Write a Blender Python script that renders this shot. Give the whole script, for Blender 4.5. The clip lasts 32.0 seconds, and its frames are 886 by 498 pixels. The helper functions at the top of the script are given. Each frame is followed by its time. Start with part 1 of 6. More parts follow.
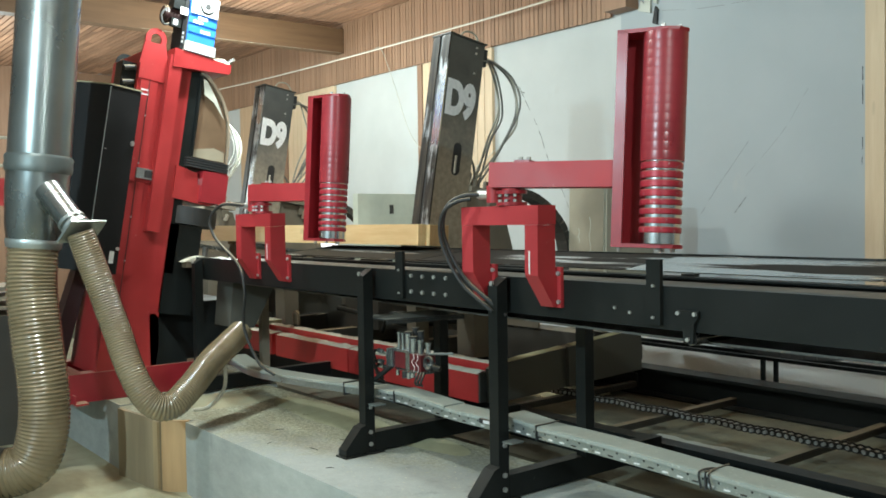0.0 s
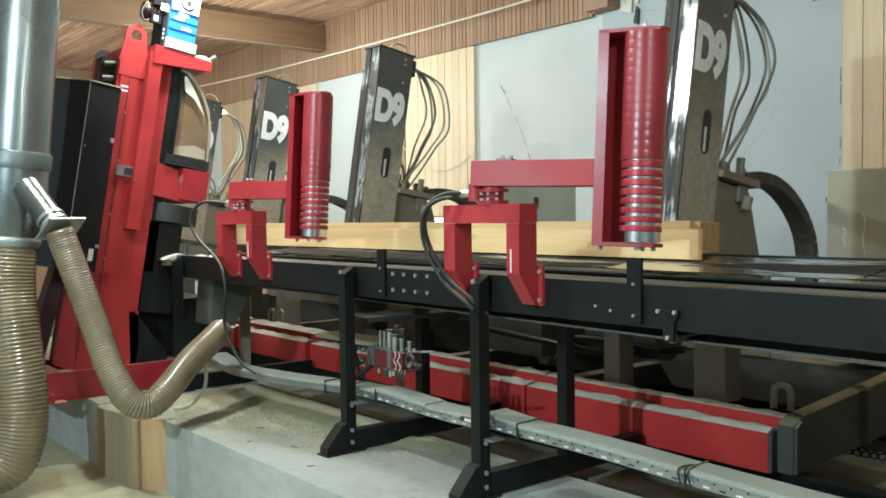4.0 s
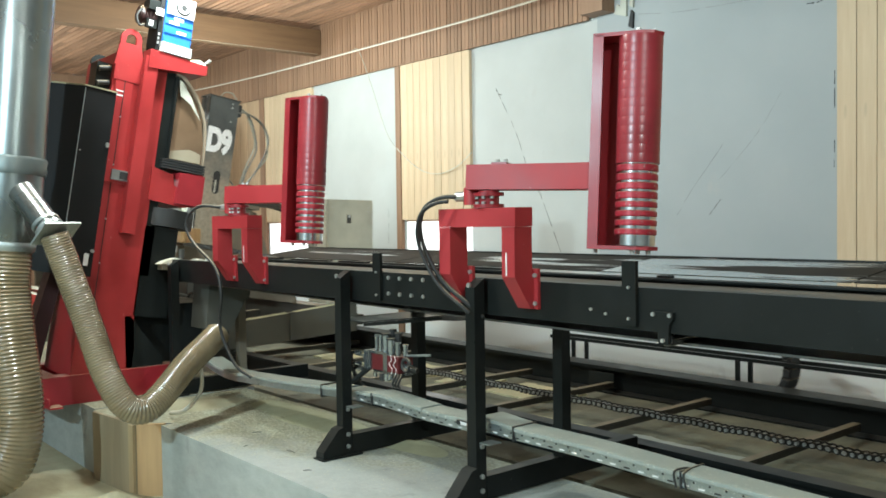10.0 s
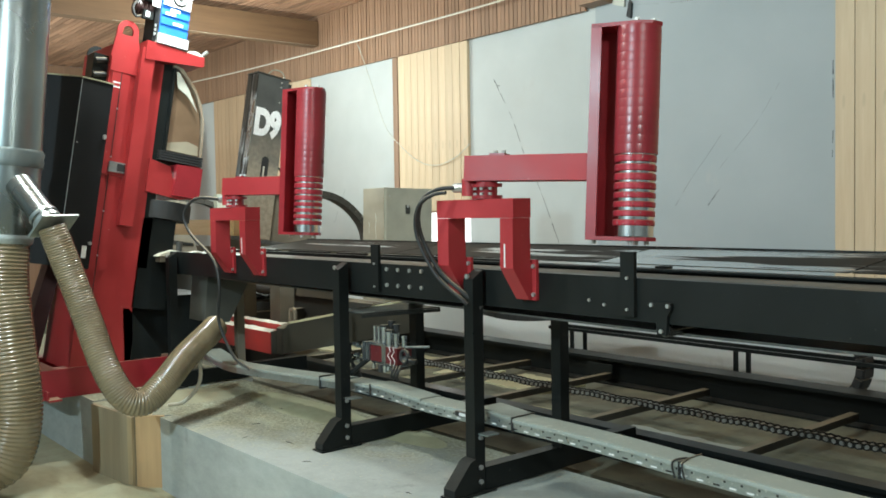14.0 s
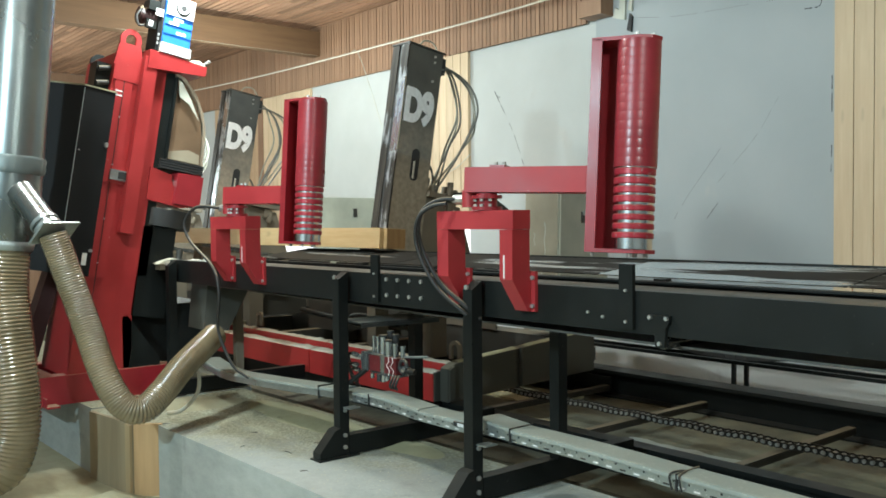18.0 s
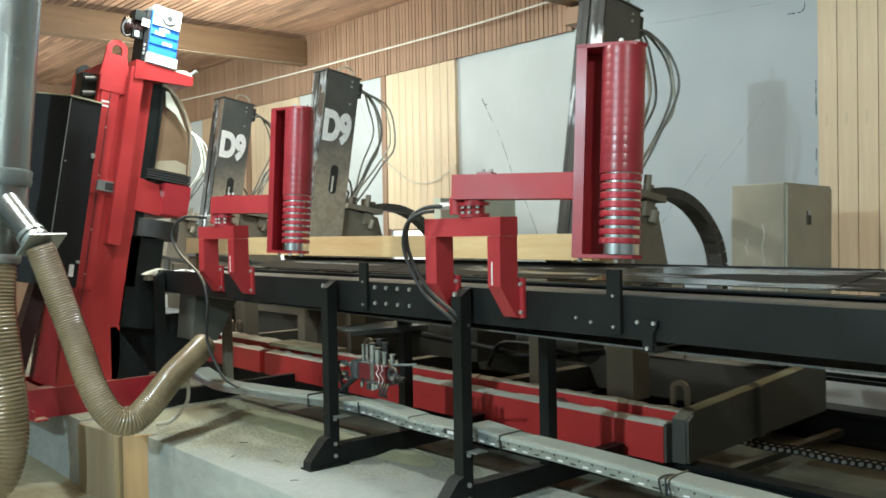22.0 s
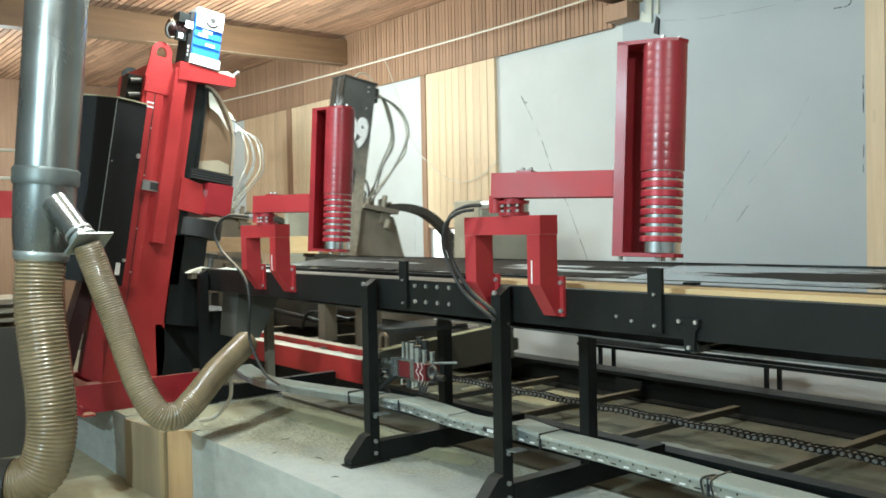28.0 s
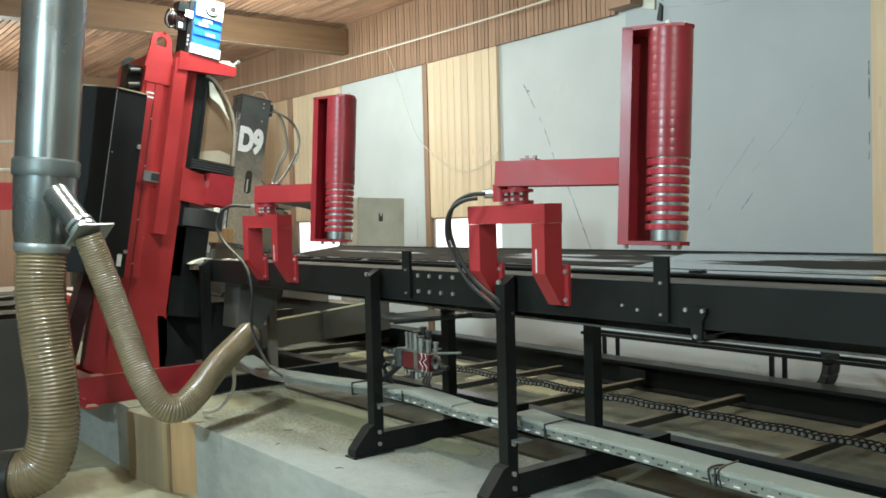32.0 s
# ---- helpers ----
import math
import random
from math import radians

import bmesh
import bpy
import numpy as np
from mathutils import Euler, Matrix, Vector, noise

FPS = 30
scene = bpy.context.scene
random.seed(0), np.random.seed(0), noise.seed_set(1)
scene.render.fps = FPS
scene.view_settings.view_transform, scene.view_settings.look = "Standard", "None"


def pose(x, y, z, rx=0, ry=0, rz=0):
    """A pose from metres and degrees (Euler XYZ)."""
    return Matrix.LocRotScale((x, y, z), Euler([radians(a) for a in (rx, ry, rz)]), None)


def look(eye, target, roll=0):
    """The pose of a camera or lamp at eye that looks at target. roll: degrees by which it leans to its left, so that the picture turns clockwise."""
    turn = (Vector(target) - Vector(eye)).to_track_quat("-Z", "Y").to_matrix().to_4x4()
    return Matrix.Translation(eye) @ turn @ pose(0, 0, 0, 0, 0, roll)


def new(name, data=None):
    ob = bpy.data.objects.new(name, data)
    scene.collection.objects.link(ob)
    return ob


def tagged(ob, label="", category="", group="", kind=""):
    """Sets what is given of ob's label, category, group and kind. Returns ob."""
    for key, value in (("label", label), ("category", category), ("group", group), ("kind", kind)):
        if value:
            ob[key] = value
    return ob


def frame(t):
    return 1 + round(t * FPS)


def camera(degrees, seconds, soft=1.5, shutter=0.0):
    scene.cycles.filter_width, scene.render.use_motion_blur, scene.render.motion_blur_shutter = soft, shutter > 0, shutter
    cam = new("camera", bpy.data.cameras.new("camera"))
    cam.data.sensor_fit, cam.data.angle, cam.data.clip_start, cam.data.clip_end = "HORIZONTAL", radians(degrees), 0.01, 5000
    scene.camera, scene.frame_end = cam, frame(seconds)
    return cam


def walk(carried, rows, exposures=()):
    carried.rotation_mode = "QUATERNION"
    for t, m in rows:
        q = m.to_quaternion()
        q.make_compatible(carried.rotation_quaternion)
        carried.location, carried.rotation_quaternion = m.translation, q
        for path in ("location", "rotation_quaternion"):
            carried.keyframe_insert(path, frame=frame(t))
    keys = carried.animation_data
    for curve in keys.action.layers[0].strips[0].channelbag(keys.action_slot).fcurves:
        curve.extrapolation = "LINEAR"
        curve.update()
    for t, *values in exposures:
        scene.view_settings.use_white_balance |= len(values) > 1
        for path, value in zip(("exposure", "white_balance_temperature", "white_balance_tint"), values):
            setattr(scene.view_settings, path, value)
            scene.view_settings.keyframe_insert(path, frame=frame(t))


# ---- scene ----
# ---- camera ----
cam = camera(53.37, 32.0, soft=1.7, shutter=0.5)
# seconds, turn, tilt, roll in degrees, place in metres
VIEWS = [
    (0, 38.355, 1.913, 0.841, -0.005, 0.002, 1.600),
    (0.5, 39.003, 2.116, 0.807, -0.012, -0.001, 1.603),
    (1, 39.210, 2.231, 0.773, -0.011, 0.004, 1.603),
    (1.5, 39.316, 2.281, 0.734, -0.007, -0.003, 1.603),
    (2, 39.437, 2.217, 0.755, -0.004, -0.004, 1.601),
    (2.5, 39.433, 2.179, 0.782, -0.006, -0.004, 1.603),
    (3, 39.455, 2.102, 0.695, -0.004, -0.001, 1.603),
    (3.5, 39.509, 2.091, 0.656, -0.003, -0.001, 1.599),
    (5.5, 39.654, 1.812, 0.751, 0.001, -0.005, 1.601),
    (6, 39.752, 1.953, 0.705, -0.002, -0.006, 1.604),
    (6.5, 39.714, 1.983, 0.780, -0.002, 0.004, 1.601),
    (7, 39.689, 1.939, 0.872, 0.005, -0.003, 1.602),
    (7.5, 39.727, 1.873, 0.840, 0.005, -0.007, 1.601),
    (8, 39.677, 1.889, 0.839, 0.003, -0.005, 1.601),
    (8.5, 39.757, 1.912, 0.811, 0.006, -0.008, 1.601),
    (9, 39.821, 1.912, 0.954, 0.016, -0.013, 1.600),
    (9.5, 39.817, 2.003, 0.860, -0.002, 0.002, 1.604),
    (10, 39.802, 1.818, 0.841, 0.003, -0.002, 1.601),
    (10.5, 39.848, 1.914, 0.782, 0.002, -0.002, 1.600),
    (11, 39.974, 2.031, 0.768, -0.000, 0.000, 1.600),
    (11.5, 40.018, 2.111, 0.848, -0.003, 0.000, 1.600),
    (12, 40.003, 2.204, 0.838, -0.005, 0.004, 1.600),
    (12.5, 39.950, 2.301, 0.886, -0.007, 0.005, 1.599),
    (13, 39.921, 2.321, 0.831, -0.005, 0.002, 1.601),
    (13.5, 39.881, 2.352, 0.951, -0.001, 0.003, 1.599),
    (14, 39.903, 2.371, 0.984, 0.001, 0.000, 1.600),
    (14.5, 39.894, 2.407, 0.887, -0.005, 0.003, 1.599),
    (16.5, 40.016, 2.186, 0.692, 0.006, -0.007, 1.602),
    (17, 40.051, 1.942, 0.524, 0.003, -0.010, 1.600),
    (17.5, 40.008, 1.856, 0.420, 0.005, -0.011, 1.603),
    (18, 39.972, 1.711, 0.466, 0.011, -0.012, 1.603),
    (18.5, 39.977, 1.647, 0.432, 0.015, -0.013, 1.603),
    (19, 40.092, 1.688, 0.404, 0.014, -0.013, 1.603),
    (19.5, 40.187, 1.725, 0.467, 0.012, -0.008, 1.604),
    (20, 40.368, 1.744, 0.561, 0.009, -0.005, 1.605),
    (20.5, 40.377, 1.563, 0.953, 0.010, -0.004, 1.603),
    (21, 40.593, 1.492, 0.891, 0.013, -0.004, 1.602),
    (21.5, 40.665, 1.397, 1.052, 0.017, -0.013, 1.603),
    (22, 40.664, 1.255, 1.079, 0.020, -0.012, 1.604),
    (22.5, 40.654, 1.150, 1.101, 0.023, -0.014, 1.603),
    (23, 40.746, 1.050, 1.182, 0.029, -0.020, 1.604),
    (23.5, 40.682, 0.984, 1.004, 0.029, -0.020, 1.604),
    (24, 40.464, 0.995, 0.883, 0.027, -0.013, 1.604),
    (24.5, 40.355, 0.869, 0.851, 0.025, -0.010, 1.602),
    (25, 40.396, 0.736, 0.873, 0.025, -0.016, 1.601),
    (25.5, 40.224, 0.790, 0.875, 0.032, -0.023, 1.605),
    (27.5, 38.718, 1.263, 1.015, 0.024, -0.027, 1.602),
    (28, 38.087, 1.289, 1.150, 0.026, -0.017, 1.603),
    (28.5, 37.921, 1.380, 1.267, 0.004, -0.015, 1.603),
    (29, 37.746, 1.429, 1.286, 0.001, -0.007, 1.604),
    (29.5, 37.700, 1.432, 1.332, 0.017, -0.018, 1.601),
    (30, 37.700, 1.490, 1.416, 0.004, -0.007, 1.603),
    (30.5, 37.789, 1.597, 1.400, 0.006, -0.010, 1.603),
    (31, 37.893, 1.686, 1.349, -0.000, -0.010, 1.603),
    (31.5, 37.916, 1.865, 1.398, -0.004, -0.003, 1.605),
    (32, 37.936, 1.941, 1.468, -0.004, -0.001, 1.600),
]


def view(turn, tilt, roll, x, y, z):
    a, b = radians(turn), radians(tilt)
    eye = Vector((x, y, z))
    return look(eye, eye + Vector((-math.cos(a) * math.cos(b), math.sin(a) * math.cos(b), -math.sin(b))), -roll)


walk(cam, [(v[0], view(*v[1:])) for v in VIEWS], exposures=[(0, 0.2), (3.5, 0.28), (6, 0.4), (9, 0.38), (10.5, 0.26), (13, 0.16), (19, 0.2), (21, 0.28), (23, 0.28), (25, 0.36), (28, 0.4), (29.5, 0.22), (32, 0.14)])

# the carriage's run along its rails: seconds, place of the foremost post
RUN = [(0, -4.54), (0.5, -4.27), (1, -4.03), (1.5, -3.76), (2, -3.49), (2.5, -3.23), (3, -2.94), (3.5, -2.69), (5.5, -1.60), (6, -1.27), (6.5, -1.39), (7, -2.08), (7.2, -2.48), (7.6, -3.28), (7.8, -3.67), (8, -4.05), (8.2, -4.37), (8.4, -4.72), (8.6, -5.14), (8.8, -5.50), (9, -5.84), (9.4, -6.70), (9.6, -7.03), (9.8, -7.41), (10, -7.83), (10.3, -8.28), (10.7, -8.58), (11.2, -8.66), (11.7, -8.48), (12.3, -7.97), (12.5, -7.80), (13, -7.48), (13.5, -7.14), (14, -6.84), (14.3, -6.66), (16.5, -5.41), (17, -5.18), (17.5, -4.95), (18, -4.73), (18.5, -4.50), (19, -4.28), (19.5, -4.06), (20, -3.84), (20.5, -3.62), (21, -3.39), (21.5, -3.16), (22.5, -2.69), (23, -2.47), (23.5, -2.21), (24, -1.94), (24.5, -1.65), (25, -1.35), (25.5, -1.43), (27.5, -4.94), (27.7, -5.33), (27.9, -5.71), (28.1, -6.11), (28.3, -6.49), (28.5, -6.86), (28.7, -7.26), (28.9, -7.67), (29.1, -8.04), (29.4, -8.45), (29.8, -8.70), (30.3, -8.76), (30.8, -8.45), (31.1, -8.20), (31.5, -7.98), (31.7, -7.90), (31.9, -7.82), (32, -7.78)]

# ---- light ----
world = bpy.data.worlds.new("world")
scene.world = world
world.use_nodes = True
world.node_tree.nodes["Background"].inputs[0].default_value = (0.8, 0.95, 1, 1)
world.node_tree.nodes["Background"].inputs[1].default_value = 0.3


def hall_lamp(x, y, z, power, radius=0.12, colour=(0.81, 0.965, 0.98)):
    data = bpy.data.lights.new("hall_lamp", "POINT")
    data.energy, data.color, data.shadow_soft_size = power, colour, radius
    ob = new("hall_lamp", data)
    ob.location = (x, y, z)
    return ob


# unseen lamps: one near the viewer throws the shadows, the rest added as fill
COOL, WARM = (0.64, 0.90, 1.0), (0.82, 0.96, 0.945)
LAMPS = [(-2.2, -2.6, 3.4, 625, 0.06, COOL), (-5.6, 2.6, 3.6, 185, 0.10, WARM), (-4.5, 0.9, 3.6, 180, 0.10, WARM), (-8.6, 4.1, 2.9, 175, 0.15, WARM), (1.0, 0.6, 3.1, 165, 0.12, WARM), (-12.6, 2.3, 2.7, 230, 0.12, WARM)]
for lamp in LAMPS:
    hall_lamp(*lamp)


# ---- materials ----
def nodes_of(name):
    m = bpy.data.materials.new(name)
    m.use_nodes = True
    return m, m.node_tree, m.node_tree.nodes["Principled BSDF"]


def link(tree, a, b):
    tree.links.new(a, b)


def ramp(tree, fac, stops):
    n = tree.nodes.new("ShaderNodeValToRGB")
    el = n.color_ramp.elements
    while len(el) < len(stops):
        el.new(0.5)
    for e, (p, c) in zip(el, stops):
        e.position, e.color = p, (*c, 1)
    link(tree, fac, n.inputs[0])
    return n.outputs[0]


def noise_of(tree, scale, detail=4, stretch=(1, 1, 1), rough=0.55):
    co = tree.nodes.new("ShaderNodeTexCoord")
    mp = tree.nodes.new("ShaderNodeMapping")
    mp.inputs["Scale"].default_value = stretch
    n = tree.nodes.new("ShaderNodeTexNoise")
    n.inputs["Scale"].default_value, n.inputs["Detail"].default_value, n.inputs["Roughness"].default_value = scale, detail, rough
    link(tree, co.outputs["Object"], mp.inputs[0])
    link(tree, mp.outputs[0], n.inputs["Vector"])
    return n.outputs["Fac"]


def mix(tree, fac, a, b, how="MIX"):
    n = tree.nodes.new("ShaderNodeMix")
    n.data_type, n.blend_type = "RGBA", how
    for sock, v in ((n.inputs[0], fac), (n.inputs[6], a), (n.inputs[7], b)):
        if isinstance(v, (int, float)):
            sock.default_value = v
        elif isinstance(v, tuple):
            sock.default_value = (*v, 1)
        else:
            link(tree, v, sock)
    return n.outputs[2]


def bump(tree, bsdf, height, strength=0.3, distance=0.004):
    n = tree.nodes.new("ShaderNodeBump")
    n.inputs["Strength"].default_value, n.inputs["Distance"].default_value = strength, distance
    link(tree, height, n.inputs["Height"])
    link(tree, n.outputs[0], bsdf.inputs["Normal"])


def upward(tree):
    g = tree.nodes.new("ShaderNodeNewGeometry")
    s = tree.nodes.new("ShaderNodeSeparateXYZ")
    link(tree, g.outputs["Normal"], s.inputs[0])
    return s.outputs[2]


def math_node(tree, op, a, b=0.0):
    n = tree.nodes.new("ShaderNodeMath")
    n.operation = op
    for sock, v in ((n.inputs[0], a), (n.inputs[1], b)):
        if isinstance(v, (int, float)):
            sock.default_value = v
        else:
            link(tree, v, sock)
    return n.outputs[0]


def painted(name, colour, worn, rough=0.4, metal=0.0, scale=5, dust=0.0, wear=0.62, dust_colour=(0.5, 0.4, 0.26)):
    """Paint or metal with blotches, fine scratches and sawdust lying on the faces that look up."""
    m, t, b = nodes_of(name)
    big, fine = noise_of(t, scale, 5), noise_of(t, scale * 14, 3)
    dark = tuple(c * 0.72 for c in colour)
    base = ramp(t, big, [(0.3, dark), (0.7, colour)])
    chips = ramp(t, fine, [(wear, (0, 0, 0)), (wear + 0.1, (1, 1, 1))])
    base = mix(t, chips, base, worn)
    if dust:
        up = ramp(t, math_node(t, "ADD", upward(t), math_node(t, "MULTIPLY", big, 0.5)), [(0.75, (0, 0, 0)), (1.15, (dust, dust, dust))])
        base = mix(t, up, base, dust_colour)
    link(t, base, b.inputs["Base Color"])
    r = ramp(t, big, [(0.2, (rough * 0.7,) * 3), (0.8, (min(1, rough * 1.4),) * 3)])
    link(t, r, b.inputs["Roughness"])
    b.inputs["Metallic"].default_value = metal
    if max(colour) < 0.02:
        b.inputs["Specular IOR Level"].default_value = 0.2
    bump(t, b, fine, 0.12, 0.002)
    return m


def timber(name, light, dark, along="x", rough=0.6, knots=True, scale=1.0, per_piece=0.25, island=0.0):
    m, t, b = nodes_of(name)
    st = {"x": (0.6, 9, 9), "y": (9, 0.6, 9), "z": (9, 9, 0.6)}[along]
    st = tuple(v * scale for v in st)
    grain = noise_of(t, 2.2, 6, st, 0.6)
    fine = noise_of(t, 9, 4, st, 0.7)
    base = ramp(t, grain, [(0.3, dark), (0.62, light)])
    base = mix(t, 0.22, base, ramp(t, fine, [(0.35, dark), (0.65, light)]))
    if knots:
        kn = noise_of(t, 3.1, 1, {"x": (0.7, 2.2, 2.2), "y": (2.2, 0.7, 2.2), "z": (2.2, 2.2, 0.7)}[along])
        base = mix(t, ramp(t, kn, [(0.74, (0, 0, 0)), (0.80, (0.75, 0.75, 0.75))]), base, tuple(c * 0.35 for c in dark))
    if per_piece:
        oi = t.nodes.new("ShaderNodeObjectInfo")
        v = ramp(t, oi.outputs["Random"], [(0, (1 - per_piece,) * 3), (1, (1, 1, 1))])
        base = mix(t, 1.0, base, v, "MULTIPLY")
    if island:
        g = t.nodes.new("ShaderNodeNewGeometry")
        base = mix(t, 1.0, base, ramp(t, g.outputs["Random Per Island"], [(0, (1 - island,) * 3), (1, (1, 1, 1))]), "MULTIPLY")
    link(t, base, b.inputs["Base Color"])
    b.inputs["Roughness"].default_value = rough
    bump(t, b, fine, 0.2, 0.002)
    return m


def plain(name, colour, rough=0.5, metal=0.0):
    m, t, b = nodes_of(name)
    n = noise_of(t, 25, 3)
    link(t, ramp(t, n, [(0.3, tuple(c * 0.8 for c in colour)), (0.7, colour)]), b.inputs["Base Color"])
    b.inputs["Roughness"].default_value, b.inputs["Metallic"].default_value = rough, metal
    return m


RED = painted("red_paint", (0.42, 0.034, 0.036), (0.50, 0.27, 0.22), 0.36, 0, 3, 0.75, 0.72)
BEAM_RED = painted("bright_beam_red", (0.64, 0.046, 0.042), (0.6, 0.3, 0.27), 0.42, 0, 3, 0.3, 0.74)
DEEP_RED = painted("deep_red_paint", (0.34, 0.022, 0.031), (0.46, 0.16, 0.16), 0.36, 0, 4, 0.35, 0.72)
ROLLER_RED = painted("dusty_roller_red", (0.35, 0.032, 0.043), (0.46, 0.13, 0.13), 0.34, 0, 3, 0.25, 0.72)
CRIMSON = painted("crimson_paint", (0.44, 0.033, 0.040), (0.6, 0.3, 0.28), 0.5, 0, 3, 0.3, 0.72)
BLACK = painted("black_paint", (0.013, 0.015, 0.0145), (0.06, 0.057, 0.05), 0.36, 0, 4, 0.15, 0.70, (0.14, 0.125, 0.1))
DUSTY_BLACK = painted("dusty_black_paint", (0.056, 0.052, 0.044), (0.06, 0.055, 0.045), 0.5, 0, 4, 0.8, 0.72, (0.24, 0.19, 0.12))
WORN_STEEL = painted("worn_steel", (0.2, 0.2, 0.2), (0.45, 0.44, 0.42), 0.27, 0.9, 3, 0.2, 0.6)
DUSTY = painted("sawdust_caked_steel", (0.235, 0.20, 0.15), (0.30, 0.26, 0.20), 0.8, 0, 6, 0.8, 0.7)
RUST = painted("dusty_brown_steel", (0.13, 0.085, 0.055), (0.25, 0.18, 0.11), 0.7, 0, 5, 0.7, 0.75)
CHAIN_STEEL = painted("greasy_chain_steel", (0.03, 0.028, 0.025), (0.08, 0.075, 0.065), 0.4, 0.4, 9, 0.2, 0.66)
GALV = painted("galvanised_sheet", (0.40, 0.45, 0.45), (0.58, 0.62, 0.62), 0.33, 0.75, 7, 0.25, 0.6, (0.5, 0.45, 0.36))
DUCT = painted("spiral_duct_sheet", (0.235, 0.26, 0.257), (0.31, 0.335, 0.335), 0.27, 0.85, 2, 0.0, 0.7)
DULL_DUCT = painted("dull_duct_collar", (0.16, 0.185, 0.18), (0.24, 0.26, 0.26), 0.5, 0.7, 5, 0.0, 0.7)
CHROME = plain("bright_steel", (0.75, 0.75, 0.75), 0.16, 1)
BOLT = plain("zinc_bolt", (0.5, 0.5, 0.48), 0.45, 0.7)
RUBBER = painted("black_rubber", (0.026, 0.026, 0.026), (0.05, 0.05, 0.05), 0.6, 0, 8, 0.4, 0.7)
BELT = painted("conveyor_belt", (0.095, 0.092, 0.086), (0.13, 0.12, 0.1), 0.55, 0, 3, 0.35, 0.55, (0.2, 0.17, 0.12))
BLUE = painted("blue_paint", (0.025, 0.19, 0.68), (0.4, 0.5, 0.7), 0.4, 0, 6, 0.4, 0.72)
def daylit_pane():
    m, t, b = nodes_of("daylit_pane")
    b.inputs["Base Color"].default_value = (0.8, 0.8, 0.8, 1)
    b.inputs["Emission Color"].default_value = (0.95, 0.98, 1, 1)
    b.inputs["Emission Strength"].default_value = 1.1
    return m


PANE = daylit_pane()
STAIN = plain("grey_scuff", (0.22, 0.215, 0.20), 0.8)
WHITE_PAINT = plain("white_letters", (0.85, 0.86, 0.86), 0.5)
SHELF_STEEL = painted("dusty_shelf_steel", (0.035, 0.036, 0.034), (0.08, 0.08, 0.075), 0.35, 0, 5, 0.75, 0.7, (0.20, 0.205, 0.185))
TRAY_COVER = painted("dusty_tray_cover", (0.40, 0.44, 0.41), (0.54, 0.57, 0.52), 0.5, 0.25, 4, 0.55, 0.6, (0.47, 0.49, 0.40))
END_DUST = painted("dusty_dark_steel", (0.088, 0.085, 0.069), (0.14, 0.13, 0.105), 0.7, 0, 5, 0.7, 0.72, (0.26, 0.22, 0.15))
PALE_WIRE = plain("dull_wire", (0.42, 0.36, 0.28), 0.7)
ROPE = plain("pale_rope", (0.8, 0.74, 0.62), 0.8)
CREAM = painted("cream_sheet", (0.62, 0.61, 0.52), (0.5, 0.47, 0.4), 0.5, 0, 3, 0.2, 0.7)
SAWN = timber("fresh_sawn_pine", (0.80, 0.58, 0.30), (0.68, 0.44, 0.20), "x", 0.65)
END_GRAIN = timber("end_grain", (0.50, 0.30, 0.13), (0.38, 0.21, 0.085), "z", 0.8, False, 2.0)
BOARD = timber("pine_boarding", (0.74, 0.565, 0.375), (0.63, 0.45, 0.28), "z", 0.6, per_piece=0.14)
TAN_BOARD = timber("tan_boarding", (0.58, 0.40, 0.25), (0.46, 0.30, 0.175), "z", 0.6, per_piece=0.15)
OLD_BOARD = timber("aged_boarding", (0.40, 0.232, 0.142), (0.30, 0.165, 0.095), "z", 0.6, per_piece=0.25)
CEIL = timber("ceiling_boarding", (0.50, 0.285, 0.18), (0.37, 0.20, 0.12), "x", 0.5, per_piece=0, island=0.5)
BEAM = timber("roof_beam", (0.24, 0.135, 0.068), (0.165, 0.09, 0.045), "y", 0.6)
BARK = plain("dark_bark", (0.035, 0.026, 0.018), 0.8)
CHIPS = timber("pale_chips", (0.62, 0.59, 0.44), (0.50, 0.47, 0.33), "x", 0.8, False, 1, 0, 0.3)
OLD_PLY = timber("stained_plywood", (0.36, 0.29, 0.185), (0.25, 0.195, 0.12), "z", 0.7, True, 0.5, 0.1)
ORANGE_PLY = timber("orange_pine_panel", (0.52, 0.34, 0.17), (0.40, 0.25, 0.12), "z", 0.65, True, 0.6, 0.1)
TAN_PLY = timber("tan_batten", (0.46, 0.35, 0.20), (0.36, 0.26, 0.145), "z", 0.65, True, 0.5, 0.12)


def plaster(name, lo, hi):
    m, t, b = nodes_of(name)
    big, fine = noise_of(t, 0.9, 5), noise_of(t, 30, 4)
    base = ramp(t, big, [(0.3, lo), (0.65, hi)])
    scuff = noise_of(t, 2.4, 5, (1, 1, 0.5), 0.7)
    base = mix(t, ramp(t, scuff, [(0.66, (0, 0, 0)), (0.74, (0.35, 0.35, 0.35))]), base, (0.45, 0.43, 0.4))
    link(t, base, b.inputs["Base Color"])
    b.inputs["Roughness"].default_value = 0.75
    bump(t, b, fine, 0.1, 0.003)
    return m


